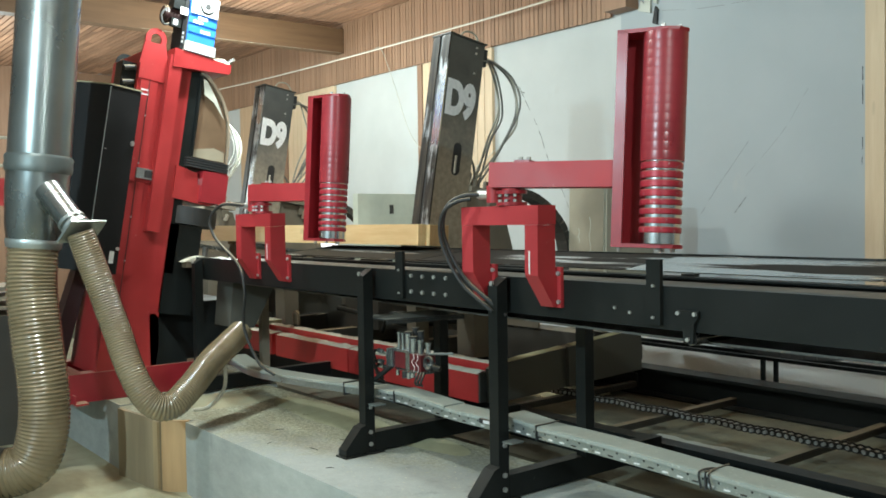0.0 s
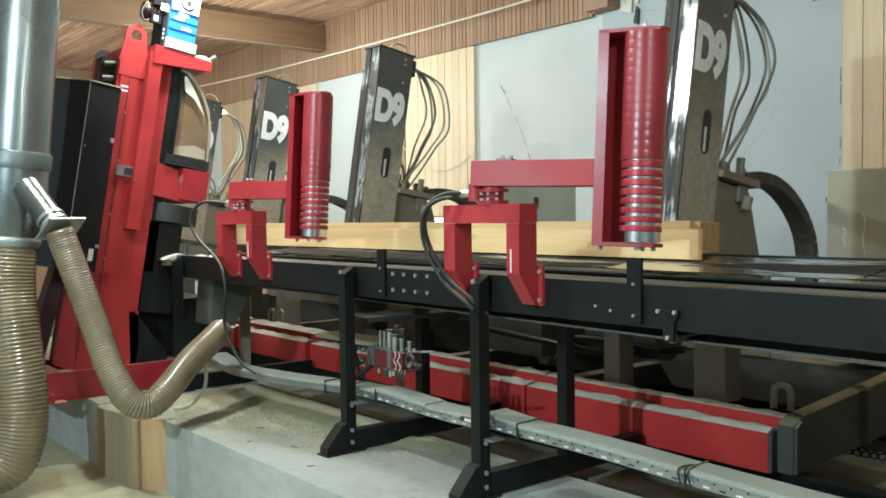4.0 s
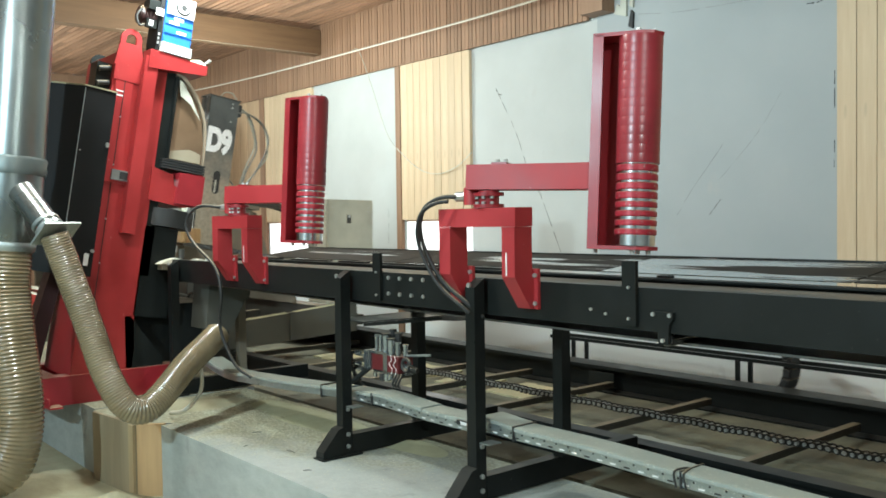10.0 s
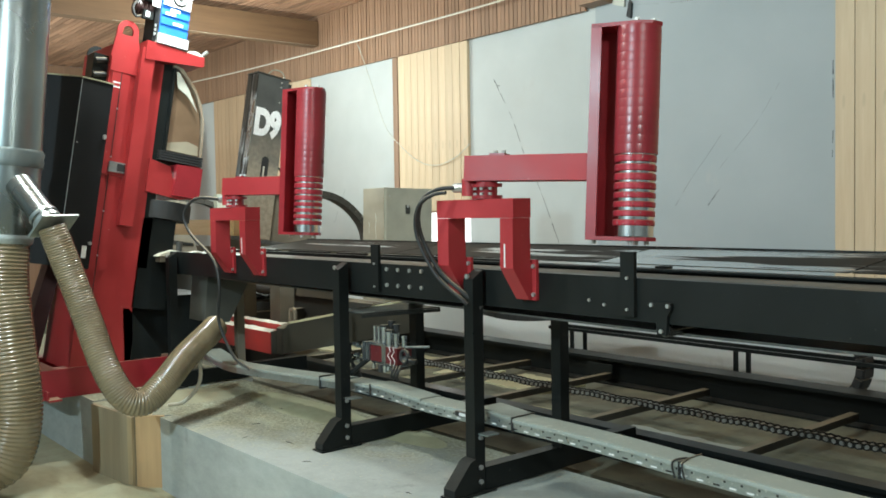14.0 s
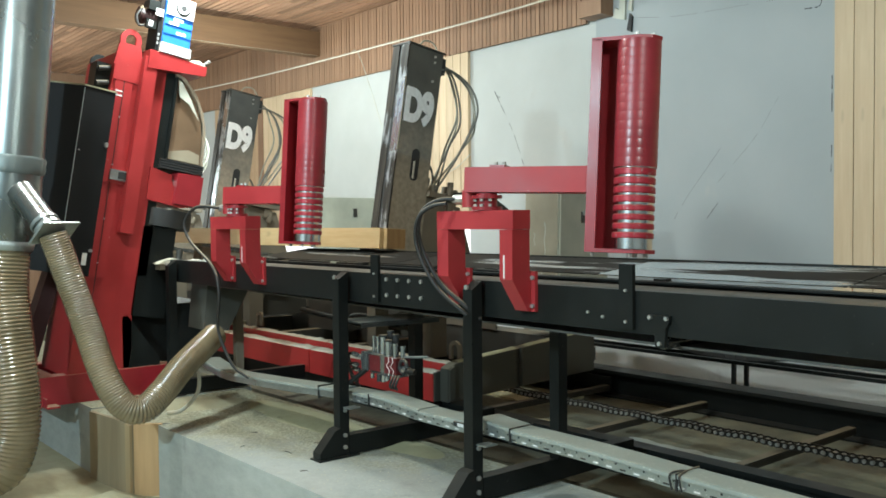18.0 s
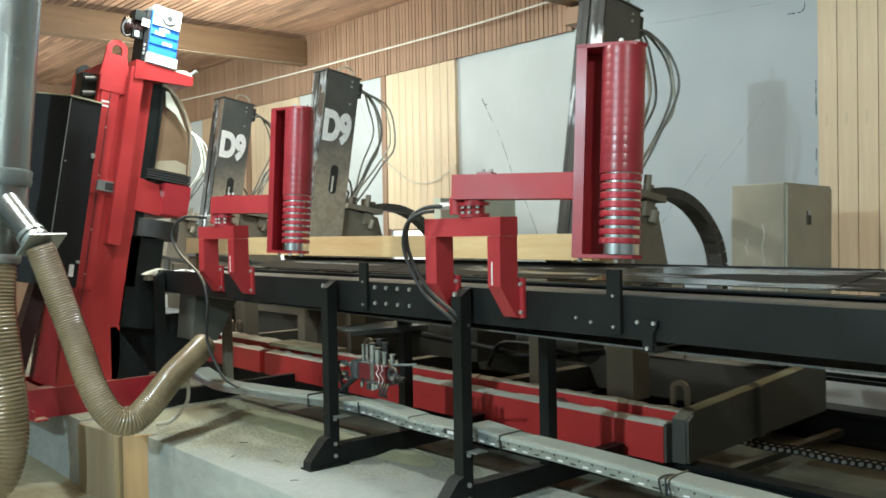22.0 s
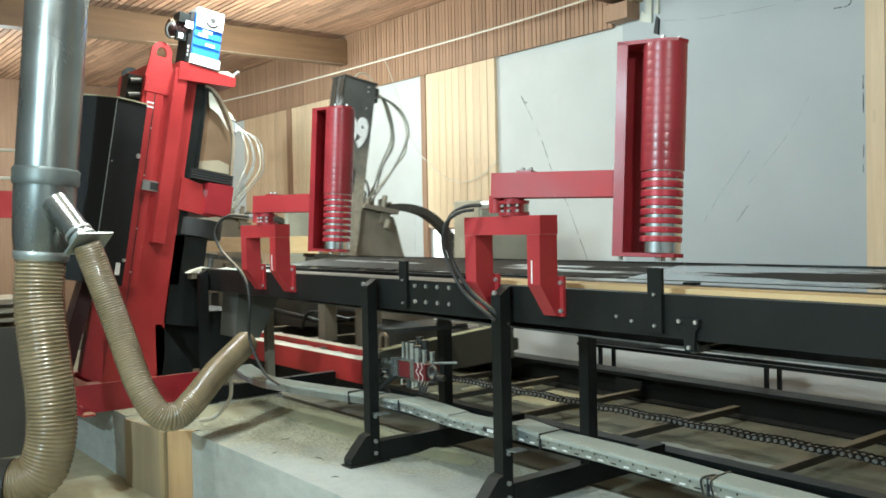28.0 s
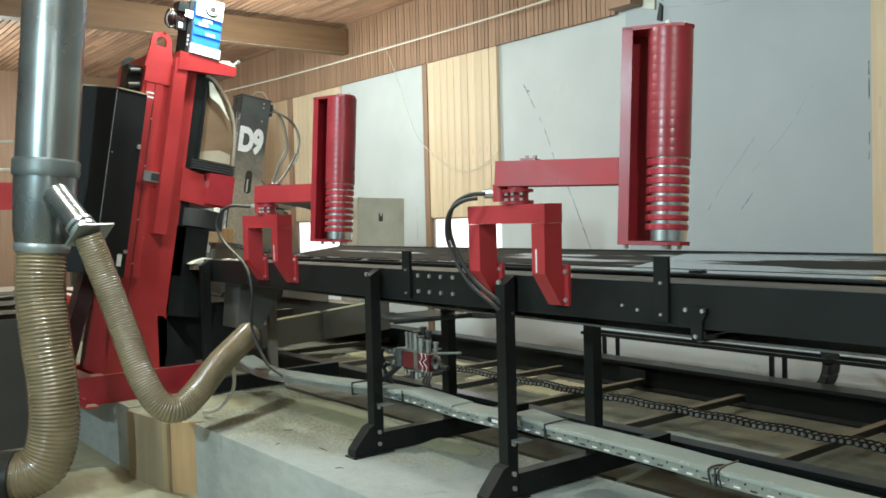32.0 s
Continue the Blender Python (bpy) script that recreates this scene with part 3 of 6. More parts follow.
def ground_works():
    tagged(part("ground", box((-5.0, 2.0, 0.001), (X1 - 0.01, 2.93, DECK)), PLINTH, bevel=0.012), "raised grey concrete plinth dusted with sawdust", "plinth", kind="structure")
    tagged(part("saw_plinth", box((-9.5, 1.87, 0.001), (-5.76, 3.0, DECK - 0.002)), PLINTH, bevel=0.012), "raised concrete plinth under the saw", "plinth", kind="structure")
    tagged(part("plinth_infill", slab([(-5.75, 1.853), (-5.68, 1.8535), (-5.16, 1.925), (-5.06, 2.05), (-5.015, 2.1), (-5.015, 2.93), (-5.75, 2.93)], "z", 0.001, DECK - 0.006), PLINTH), "concrete infill between the plinths", "plinth", kind="structure")
    crate = empty("formwork_box", (0, 0, 0), label="stained plywood formwork closing the gap between the plinths", category="formwork")
    part("front_panel", slab([(-5.68, 1.828), (-5.14, 1.895), (-5.143, 1.92), (-5.683, 1.853)], "z", 0.0, 0.428), OLD_PLY, crate, bevel=0.003)
    part("side_panel", slab([(-5.139, 1.905), (-5.03, 2.03), (-5.05, 2.047), (-5.159, 1.922)], "z", 0.0, 0.428), ORANGE_PLY, crate, bevel=0.003)
    part("batten", slab([(-5.19, 1.872), (-5.135, 1.879), (-5.1375, 1.8935), (-5.1925, 1.8865)], "z", 0.0, 0.424), TAN_PLY, crate, bevel=0.003)
    tagged(part("pit_floor", box((X0, 3.3, 0.001), (X1 - 0.01, WALL_Y, 0.30)), PIT), "dusty concrete floor between the rails", "floor", kind="structure")

    def rail(y0, y1, z0, z1, label):
        m = (y0 + y1) / 2
        top = empty("track_rail", (0, 0, 0), label=label, category="rail", group="carriage rails")
        prof = [(y0, z0), (y1, z0), (y1, z0 + 0.012), (m + 0.01, z0 + 0.02), (m + 0.01, z1 - 0.03), (y1, z1 - 0.022), (y1, z1), (y0, z1), (y0, z1 - 0.022), (m - 0.01, z1 - 0.03), (m - 0.01, z0 + 0.02), (y0, z0 + 0.012)]
        for k in range(6):
            part("rail_length", slab(prof, "x", -13 + k * 2.9, -13 + k * 2.9 + 2.896), BLACK, top)
        for x in (-10.1 + k * 2.9 for k in range(5)):
            part("fishplate", box((x - 0.12, y0 + 0.008, z0 + 0.05), (x + 0.12, y0 + 0.02 if y1 - y0 > 0.12 else m - 0.0105, z1 - 0.05)), BLACK, top)

    rail(3.58, 3.68, 0.30, 0.46, "black steel carriage rail on the pit floor")
    rail(5.1, 5.28, 0.30, 0.50, "black deep steel carriage rail near the wall")
    for x in (-8.5, -7.5, -6.5, -5.6, -5.03, -4.2, -3.37, -2.38, -1.4, -0.4, 0.6):
        bm = box((x - 0.026, 3.681, 0.384), (x + 0.026, 5.099, 0.392))
        box((x + 0.019, 3.681, 0.352), (x + 0.026, 5.099, 0.3835), bm)
        tagged(part("cross_tie", bm, DUSTY_BLACK), "dusty steel cross tie between the rails", "cross tie", "cross ties")
    # bays of boards and dust between the ties
    rough = random.Random(17)

    def ragged(xa, xb, ya, yb, zt):
        """A flat patch with a crumbled outline."""
        edge = []
        for (px, py), (qx, qy) in zip(((xa, ya), (xb, ya), (xb, yb), (xa, yb)), ((xb, ya), (xb, yb), (xa, yb), (xa, ya))):
            for k in range(9):
                u = k / 9
                edge.append((px + (qx - px) * u + rough.uniform(-0.022, 0.022), py + (qy - py) * u + rough.uniform(-0.022, 0.022)))
        return slab(edge, "z", 0.3005, zt)

    for i, (xa, xb) in enumerate(((-7.4, -6.6), (-6.45, -5.66), (-5.54, -5.09), (-4.95, -4.26), (-4.14, -3.43), (-3.3, -2.44), (-2.32, -1.46), (-1.34, -0.46))):
        tagged(part("pit_board", ragged(xa + 0.04, xb - 0.04, 3.76, 4.10 + 0.05 * (i % 3), 0.318), YELLOW_DUST if xa < -4 else CONCRETE), "pale dusty slab lying between the cross ties", "slab", "slabs between the ties")
        if xa < -4.2:
            tagged(part("pit_board", ragged(xa + 0.04, xb - 0.04, 4.48, 4.94, 0.315), YELLOW_DUST), "sawdust-covered board between the cross ties", "board", "boards between the ties")

    chain = empty("drive_chain", (0, 4.3, 0.43), label="black greasy roller chain lying between the rails", category="chain")
    bm = bmesh.new()
    for y in (-0.028, 0.022):
        slab([(-0.034, -0.012), (-0.024, -0.022), (0.0, -0.016), (0.024, -0.022), (0.034, -0.012), (0.034, 0.012), (0.024, 0.022), (0.0, 0.016), (-0.024, 0.022), (-0.034, 0.012)], "y", y, y + 0.006, bm)
    for x in (-0.024, 0.024):
        rod((x, -0.034, 0), (x, 0.034, 0), 0.012, bm, 8)
    shared = None
    for i in range(176):
        if shared is None:
            shared = part("link", bm, CHAIN_STEEL, chain).data
            shared.materials.append(BOLT)
            for k, p in enumerate(shared.polygons):
                p.material_index = 1 if k >= 24 else 0
            ob = chain.children[0]
        else:
            ob = new("link", shared)
        ob.parent = chain
        ob.location = (-5.6 + i * 0.041, 0.004 * (i % 2), 0.004 * math.sin(i * 0.7))
        ob.scale = (0.74, 1.15, 0.85)

    track = empty("cable_track", (0, 0, 0), label="black steel bar track for the energy chain by the wall", category="cable track")
    for y in (5.42, 5.58):
        part("bar", box((-5.1, y - 0.012, 0.61), (3.0, y + 0.012, 0.635)), BLACK, track)
    for x in (-4.85, -3.35, -1.6, 0.2):
        for y in (5.42, 5.58):
            part("post", box((x - 0.014, y - 0.011, 0.30), (x + 0.014, y + 0.011, 0.609)), BLACK, track)
    # loose sawdust
    rnd = random.Random(5)

    def heap(x, y, z, rx, ry, h, label):
        bm = bmesh.new()
        n, m = 26, 9
        c = bm.verts.new((x, y, z + h))
        prev = None
        for j in range(1, m + 1):
            q = j / m
            ring = []
            for i in range(n):
                a = 2 * math.pi * i / n
                wob = 1 + 0.25 * noise.noise((x * 3 + math.cos(a) * 1.2, y * 3 + math.sin(a) * 1.2, 0.3))
                p = V((x + math.cos(a) * rx * q * wob, y + math.sin(a) * ry * q * wob, 0))
                p.z = z + h * (0.5 + 0.5 * math.cos(math.pi * q)) * (0.85 + 0.3 * noise.noise((p.x * 14, p.y * 14, 2))) - (0.002 if j == m else 0)
                ring.append(bm.verts.new(p))
            for i in range(n):
                if prev is None:
                    bm.faces.new((c, ring[i], ring[(i + 1) % n]))
                else:
                    bm.faces.new((prev[i], ring[i], ring[(i + 1) % n], prev[(i + 1) % n]))
            prev = ring
        tagged(part("sawdust", bm, OLIVE_DUST if "yellow" in label else SAWDUST, smooth=True), label, "sawdust", "heaps of sawdust", "stuff")

    heap(-4.55, 2.74, DECK, 0.72, 0.17, 0.022, "low heap of yellow sawdust on the plinth")
    heap(-5.05, 1.75, 0, 0.3, 0.22, 0.08, "low heap of sawdust on the floor")
    heap(-5.7, 1.4, 0, 0.6, 0.4, 0.09, "low heap of sawdust on the floor")
    heap(-5.45, 2.45, DECK - 0.006, 0.26, 0.3, 0.02, "low heap of sawdust on the plinth")
    heap(-3.75, 2.78, DECK, 0.45, 0.13, 0.02, "thin drift of yellow sawdust along the plinth's edge")
    for i, (x, y, a, ln) in enumerate(((-4.02, 2.46, 0.5, 0.10), (-3.98, 2.25, 0.1, 0.07), (-4.45, 2.3, 1.2, 0.05), (-4.7, 2.62, 0.35, 0.34), (-3.6, 2.12, 0.9, 0.04), (-2.9, 2.2, 0.2, 0.03), (-4.2, 2.12, 2.0, 0.035))):
        d = V((math.cos(a), math.sin(a), 0)) * ln
        tagged(part("stick", sweep([V((x, y, DECK + 0.004)), V((x, y, DECK + 0.006)) + d * 0.5, V((x, y, DECK + 0.004)) + d], [0.0012, 0.0018, 0.001], n=6), BARK), "thin dark splinter lying on the plinth", "splinter", "splinters on the plinth")
    # chips scattered on the plinth
    vs, fs = [], []
    for i in range(3400):
        x, y = rnd.uniform(-4.95, -0.8), 2.02 + 0.88 * rnd.random() ** 0.9
        if rnd.random() < 0.72:
            x, y = rnd.uniform(-4.95, -3.75), min(2.9, max(2.02, rnd.gauss(2.66, 0.17)))
        s, a = rnd.uniform(0.002, 0.0065), rnd.uniform(0, 6.28)
        k = len(vs)
        for u, v, w in ((-1, -0.4, 0), (1, -0.4, 0.3), (1, 0.4, 0), (-1, 0.4, 0.3)):
            vs.append((x + s * (u * math.cos(a) - v * math.sin(a)), y + s * (u * math.sin(a) + v * math.cos(a)), DECK + 0.0015 + w * s))
        fs.append((k, k + 1, k + 2, k + 3))
    me = bpy.data.meshes.new("wood_chips")
    me.from_pydata(vs, [], fs)
    me.materials.append(CHIPS)
    tagged(new("wood_chips", me), "small pale wood chips strewn on the plinth", "wood chips", kind="stuff")


ground_works()


def conveyor():
    con = empty("belt_conveyor", (0, 0, 0), label="long black steel belt conveyor for sawn boards", category="conveyor")
    xa, xb = -5.95, 4.0
    for name, y, f in (("front_beam", 2.48, 1), ("rear_beam", 2.955, -1)):
        prof = [(0, 1.21), (0.06, 1.21), (0.06, 1.218), (0.008, 1.218), (0.008, 1.352), (0.06, 1.352), (0.06, 1.36), (0, 1.36)]
        bm = slab([(y + f * u, z) for u, z in prof], "x", xa, xb)
        part(name, bm, BLACK, con)
    part("belt", box((xa + 0.05, 2.545, 1.325), (xb, 2.89, 1.342)), BELT, con, "dark grey dusty rubber belt")
    part("belt_bed", box((xa + 0.05, 2.50, 1.30), (xb, 2.93, 1.324)), DUSTY_BLACK, con)
    # sloping slide plate behind the belt, in lengths with slots between them
    x = -5.6
    for w in (1.6, 1.5, 1.1, 1.75, 1.6, 1.6):
        bm = slab([(2.965, 1.374), (2.97, 1.370), (3.375, 1.409), (3.38, 1.420)], "x", x + 0.006, x + w - 0.006)
        # lengths left of -2.7 are coloured darker for the brown reflection there
        part("slide_plate", bm, SLIDE if x > -2.7 else DULL_SLIDE, con, "shiny worn sheet steel slide plate" if x > -2.7 else "dark sheet steel slide plate, its brown reflection put into the colour")
        part("plate_lip", box((x + 0.004, 3.381, 1.398), (x + w - 0.004, 3.389, 1.426)), BLACK, con)
        x += w
    rnd = random.Random(21)
    x = -5.5
    while x < 3.5:
        w = 0.06 if x > -3 else rnd.uniform(0.2, 0.6)
        part("plate_bracket", box((x, 2.93, 1.3605), (x + w, 2.966, 1.3695)), BLACK, con)
        x += w + (rnd.uniform(0.7, 1.2) if x > -3 else rnd.uniform(0.04, 0.2))
    for y in (2.50, 2.92):
        for x in (-3.46, -1.945) if y < 2.6 else ():
            part("stop_plate", box((x - 0.03, 2.462, 1.225), (x + 0.03, 2.4785, 1.452)), BLACK, con, bevel=0.004)
            bolts([(x + 0.002, 2.462, 1.36), (x + 0.002, 2.462, 1.25)], (0, -1, 0), 0.0055, 0.008, con)
    bolts([(-3.38 + i * 0.088, 2.48, z) for i in range(4) for z in (1.335, 1.26)] , (0, -1, 0), 0.0095, 0.009, con)
    bolts([(-2.13, 2.48, 1.27), (-2.06, 2.48, 1.258)], (0, -1, 0), 0.006, 0.007, con)
    # bracket of the belt's return roller
    part("roller_bracket", slab([(-1.852, 1.282), (-1.765, 1.282), (-1.765, 1.262), (-1.78, 1.24), (-1.785, 1.172), (-1.822, 1.172), (-1.828, 1.235), (-1.852, 1.262)], "y", 2.466, 2.4795), BLACK, con, bevel=0.003)
    bolts([(-1.842, 2.466, 1.273), (-1.775, 2.466, 1.273), (-1.803, 2.466, 1.186)], (0, -1, 0), 0.0075, 0.009, con)
    part("return_roller", rod((-1.80, 2.48, 1.186), (-1.80, 2.93, 1.186), 0.022), WORN_STEEL, con, smooth=True)
    part("return_belt", slab([(-5.4, 1.199), (-1.76, 1.170), (2.0, 1.185), (2.0, 1.177), (-1.76, 1.162), (-5.4, 1.192)], "y", 2.56, 2.88), BELT, con)

    def leg(x, y, foot):
        s = 0.028
        low = DECK + (0.01 if foot else 0.1055)
        bm = slab([(y - s, low), (y + s, low), (y + s, 1.36 if foot else 1.209), (y - s, 1.325 if foot else 1.209)], "x", x - s, x + s)
        lg = part("leg", bm, BLACK if x > -5 or foot else DUSTY, con, bevel=0.004)
        if foot:
            bolts([(x, y - s, 1.335)], (0, -1, 0), 0.011, 0.01, lg)
            part("foot_beam", box((x - 0.03, y + s + 0.002, DECK + 0.008), (x + 0.03, 3.46, DECK + 0.105)), BLACK, con, bevel=0.004)
            part("foot_plate", box((x - 0.045, y - s - 0.13, DECK), (x + 0.045, y + s + 0.05, DECK + 0.008)), BLACK, con)
            part("gusset", slab([(y - s - 0.12, DECK + 0.009), (y - s - 0.001, DECK + 0.009), (y - s - 0.001, DECK + 0.15), (y - s - 0.03, DECK + 0.14), (y - s - 0.12, DECK + 0.04)], "x", x - 0.034, x + 0.034), BLACK, con, bevel=0.003)
            bolts([(x + s, y, DECK + 0.05), (x + s, y, DECK + 0.11)], (1, 0, 0), 0.011, 0.01, con)

    for xf, xr in ((-5.8, -5.8), (-3.71, -3.73), (-2.715, -2.69), (0.8, 0.8)):
        leg(xf, 2.43, True)
        leg(xr, 2.925, False)
    # shelf over the valves
    part("valve_shelf", slab([(-3.80, 2.46), (-3.57, 2.46), (-3.50, 2.90), (-3.80, 2.90)], "z", 1.106, 1.112), SHELF_STEEL, con, "thin dusty sheet steel shelf")
    part("shelf_lip", slab([(-3.572, 2.46), (-3.568, 2.46), (-3.498, 2.90), (-3.502, 2.90)], "z", 1.088, 1.105), SHELF_STEEL, con)
    return con


def slide_steel(name, cut):
    """Sheet steel, bright where boards slide over it, with grime and dark slanting bands that stand for shadow and
    reflection.
    """
    m, t, b = nodes_of(name)
    co = t.nodes.new("ShaderNodeTexCoord")
    mp = t.nodes.new("ShaderNodeMapping")
    mp.inputs["Rotation"].default_value = (0, 0, radians(58))
    mp.inputs["Scale"].default_value = (0.45, 3.4, 1)
    n = t.nodes.new("ShaderNodeTexNoise")
    n.inputs["Scale"].default_value, n.inputs["Detail"].default_value, n.inputs["Roughness"].default_value = 1.5, 3, 0.5
    link(t, co.outputs["Object"], mp.inputs[0])
    link(t, mp.outputs[0], n.inputs["Vector"])
    dark_band, streak, fine = n.outputs["Fac"], noise_of(t, 3, 6, (0.5, 9, 1), 0.65), noise_of(t, 40, 3, (0.3, 1, 1))
    dirt = math_node(t, "ADD", math_node(t, "MULTIPLY", dark_band, 0.7), math_node(t, "MULTIPLY", streak, 0.3))
    dirt = ramp(t, dirt, [(cut, (0, 0, 0)), (cut + 0.035, (1, 1, 1))])
    link(t, mix(t, dirt, mix(t, streak, (0.50, 0.53, 0.54), (0.80, 0.84, 0.85)), (0.022, 0.020, 0.017)), b.inputs["Base Color"])
    link(t, ramp(t, dirt, [(0, (0.17,) * 3), (1, (0.60,) * 3)]), b.inputs["Roughness"])
    link(t, ramp(t, dirt, [(0, (1, 1, 1)), (1, (0, 0, 0))]), b.inputs["Metallic"])
    link(t, ramp(t, dirt, [(0, (0.5,) * 3), (1, (0.15,) * 3)]), b.inputs["Specular IOR Level"])
    bump(t, b, fine, 0.05, 0.002)
    return m


SLIDE, DULL_SLIDE = slide_steel("worn_slide_steel", 0.51), slide_steel("dark_slide_steel", 0.425)
conveyor()


def press_roller(x, turn, label):
    """A red yoke bolted to the conveyor's beam, with a swinging arm that carries an upright grooved roller."""
    top = empty("press_roller", (x, 0, 0), label=label, category="roller", group="press rollers")
    part("yoke", box((-0.228, 2.36, 1.575), (0.228, 2.455, 1.65)), CRIMSON, top, bevel=0.004)
    for a in (-0.230, 0.150):
        part("yoke_leg", slab([(2.36, 1.574), (2.455, 1.574), (2.455, 1.40), (2.478, 1.39), (2.478, 1.255), (2.445, 1.255), (2.36, 1.38)], "x", a + 0.004, a + 0.074), CRIMSON, top, bevel=0.004)
        part("foot", box((a - 0.002, 2.464, 1.252), (a + 0.094, 2.479, 1.41)), CRIMSON, top, bevel=0.003)
        bolts([(a + 0.084, 2.464, 1.275), (a + 0.084, 2.464, 1.385)], (0, -1, 0), 0.009, 0.01, top)
    part("slot", box((0.176, 2.358, 1.385), (0.182, 2.361, 1.475)), WHITE_PAINT, top, "pale slot in the leg")
    piv = V((0.03, 2.41, 0))
    part("pivot", rod(piv + V((0, 0, 1.651)), piv + V((0, 0, 1.72)), 0.042, n=24), DEEP_RED, top, smooth=True)
    for z in (1.6515, 1.698):
        part("pivot_collar", rod(piv + V((0, 0, z)), piv + V((0, 0, z + 0.014)), 0.062, n=24), DEEP_RED, top, smooth=True)
        bolts([piv + V((0.05 * math.cos(a), 0.05 * math.sin(a), z + (0.0145 if z < 1.68 else -0.0105))) for a in (-2.6, -1.9, -1.2, -0.5)], (0, 0, 1), 0.008, 0.010, top)
    m = Matrix.Translation(piv + V((0, 0, 1.72))) @ pose(0, 0, 0, -3.6) @ pose(0, 0, 0, 0, 0, turn) @ Matrix.Translation((0, 0, -1.72))
    part("arm", box((-0.085, -0.04, 1.722), (0.433, 0.04, 1.822), m=m), CRIMSON, top, bevel=0.005)
    part("cap_plate", box((0.02, -0.03, 1.823), (0.085, 0.03, 1.831), m=m), DEEP_RED, top)
    bolts([m @ V((u, 0, 1.833)) for u in (0.035, 0.07)], (0, 0, 1), 0.009, 0.012, top)
    part("bracket", slab([(0.434, -0.06), (0.474, -0.06), (0.474, -0.052), (0.443, -0.052), (0.443, 0.052), (0.545, 0.052), (0.545, 0.06), (0.434, 0.06)], "z", 1.511, 2.295, m=m), DEEP_RED, top)
    for z in (1.511, 2.30):
        out = [(0.434, -0.06), (0.62, -0.06), (0.66, -0.045), (0.685, 0), (0.66, 0.045), (0.62, 0.06), (0.434, 0.06)]
        part("end_plate", slab(out, "z", z - 0.014, z, m=m), DEEP_RED, top, bevel=0.003)
        bolts([m @ V((u, v, z if z > 2 else z - 0.028)) for u, v in ((0.44, 0.03), (0.60, -0.04), (0.60, 0.04), (0.65, 0))], (0, 0, 1), 0.009, 0.014, top)
    # the roller: rubber-red rings above, worn bright between the lower ones
    lo_end, hi_end = m @ V((0.60, 0, 1.513)), m @ V((0.60, 0, 2.286))
    on_axis = lambda z: lo_end + (hi_end - lo_end) * ((z - 1.513) / 0.773)
    z0, z1 = 1.513, 2.286
    rings = 23
    h = (z1 - z0) / rings
    part("sleeve", rod(on_axis(z0 + 9 * h), hi_end, 0.0801, n=32), ROLLER_RED, top, smooth=True)
    part("core", rod(lo_end, on_axis(z0 + 9.05 * h), 0.0735, n=32), CHROME, top, "bright worn steel core", smooth=True)
    for i in range(rings):
        a = z0 + i * h
        low = i < 9
        if i == 0:
            continue
        g = (0.0055 if i < 5 else 0.0035) if low else 0.0009
        r = 0.0775 if low else 0.081
        pts = [on_axis(a + g), on_axis(a + g + 0.004), on_axis(a + h - g - 0.004), on_axis(a + h - g)]
        part("ring", sweep(pts, [r - 0.004, r, r, r - 0.004] if low else [r - 0.0009, r - 0.0005, r - 0.0005, r - 0.0009], n=32), ROLLER_RED if not low else WORN_RED, top, smooth=True)
    # hydraulic hose
    p = curve([(-0.10, 2.39, 1.70), (-0.2, 2.34, 1.695), (-0.285, 2.32, 1.64), (-0.305, 2.33, 1.52), (-0.22, 2.36, 1.36), (-0.1, 2.4, 1.26), (-0.06, 2.45, 1.2)] if x > -3.5 else
              [(-0.10, 2.39, 1.70), (-0.28, 2.3, 1.71), (-0.40, 2.27, 1.62), (-0.34, 2.28, 1.50), (-0.08, 2.3, 1.35), (0.0, 2.3, 1.2), (-0.06, 2.32, 0.98), (0.03, 2.36, 0.78), (0.12, 2.42, 0.7)])
    part("hose", sweep(p, 0.0095, n=10), RUBBER, top, smooth=True)
    if x > -3.5:
        part("hose", sweep([q + V((0.012, -0.026, -0.02)) for q in p[4:-6]], 0.0085, n=10), RUBBER, top, smooth=True)
    part("fitting", rod((-0.14, 2.385, 1.70), (-0.05, 2.40, 1.70), 0.02, n=8), BOLT, top)
    part("cylinder_eye", rod((-0.06, 2.40, 1.665), (-0.06, 2.40, 1.735), 0.034, n=20), CRIMSON, top, smooth=True)
    return top


WORN_RED = painted("worn_red_rings", (0.44, 0.026, 0.045), (0.34, 0.2, 0.2), 0.35, 0.15, 5, 0.2, 0.62)
press_roller(-2.63, 23, "red upright grooved roller on a swing arm, swung over the belt")
press_roller(-4.80, 13, "red upright grooved roller on a swing arm beside the saw")


# ---- cable tray and valves on the conveyor's legs ----
def ribbon(line, profile, bm=None):
    """A closed profile (across, up) drawn along a line, kept upright."""
    bm = bm or bmesh.new()
    line = [V(p) for p in line]
    rings = []
    for i, p in enumerate(line):
        d = line[min(i + 1, len(line) - 1)] - line[max(i - 1, 0)]
        side = V((-d.y, d.x, 0)).normalized()
        rings.append([bm.verts.new(p + side * u + V((0, 0, w))) for u, w in profile])
    n = len(profile)
    for a, b in zip(rings, rings[1:]):
        for k in range(n):
            bm.faces.new((a[k], a[(k + 1) % n], b[(k + 1) % n], b[k]))
    bm.faces.new(rings[0][::-1])
    bm.faces.new(rings[-1])
    return bm


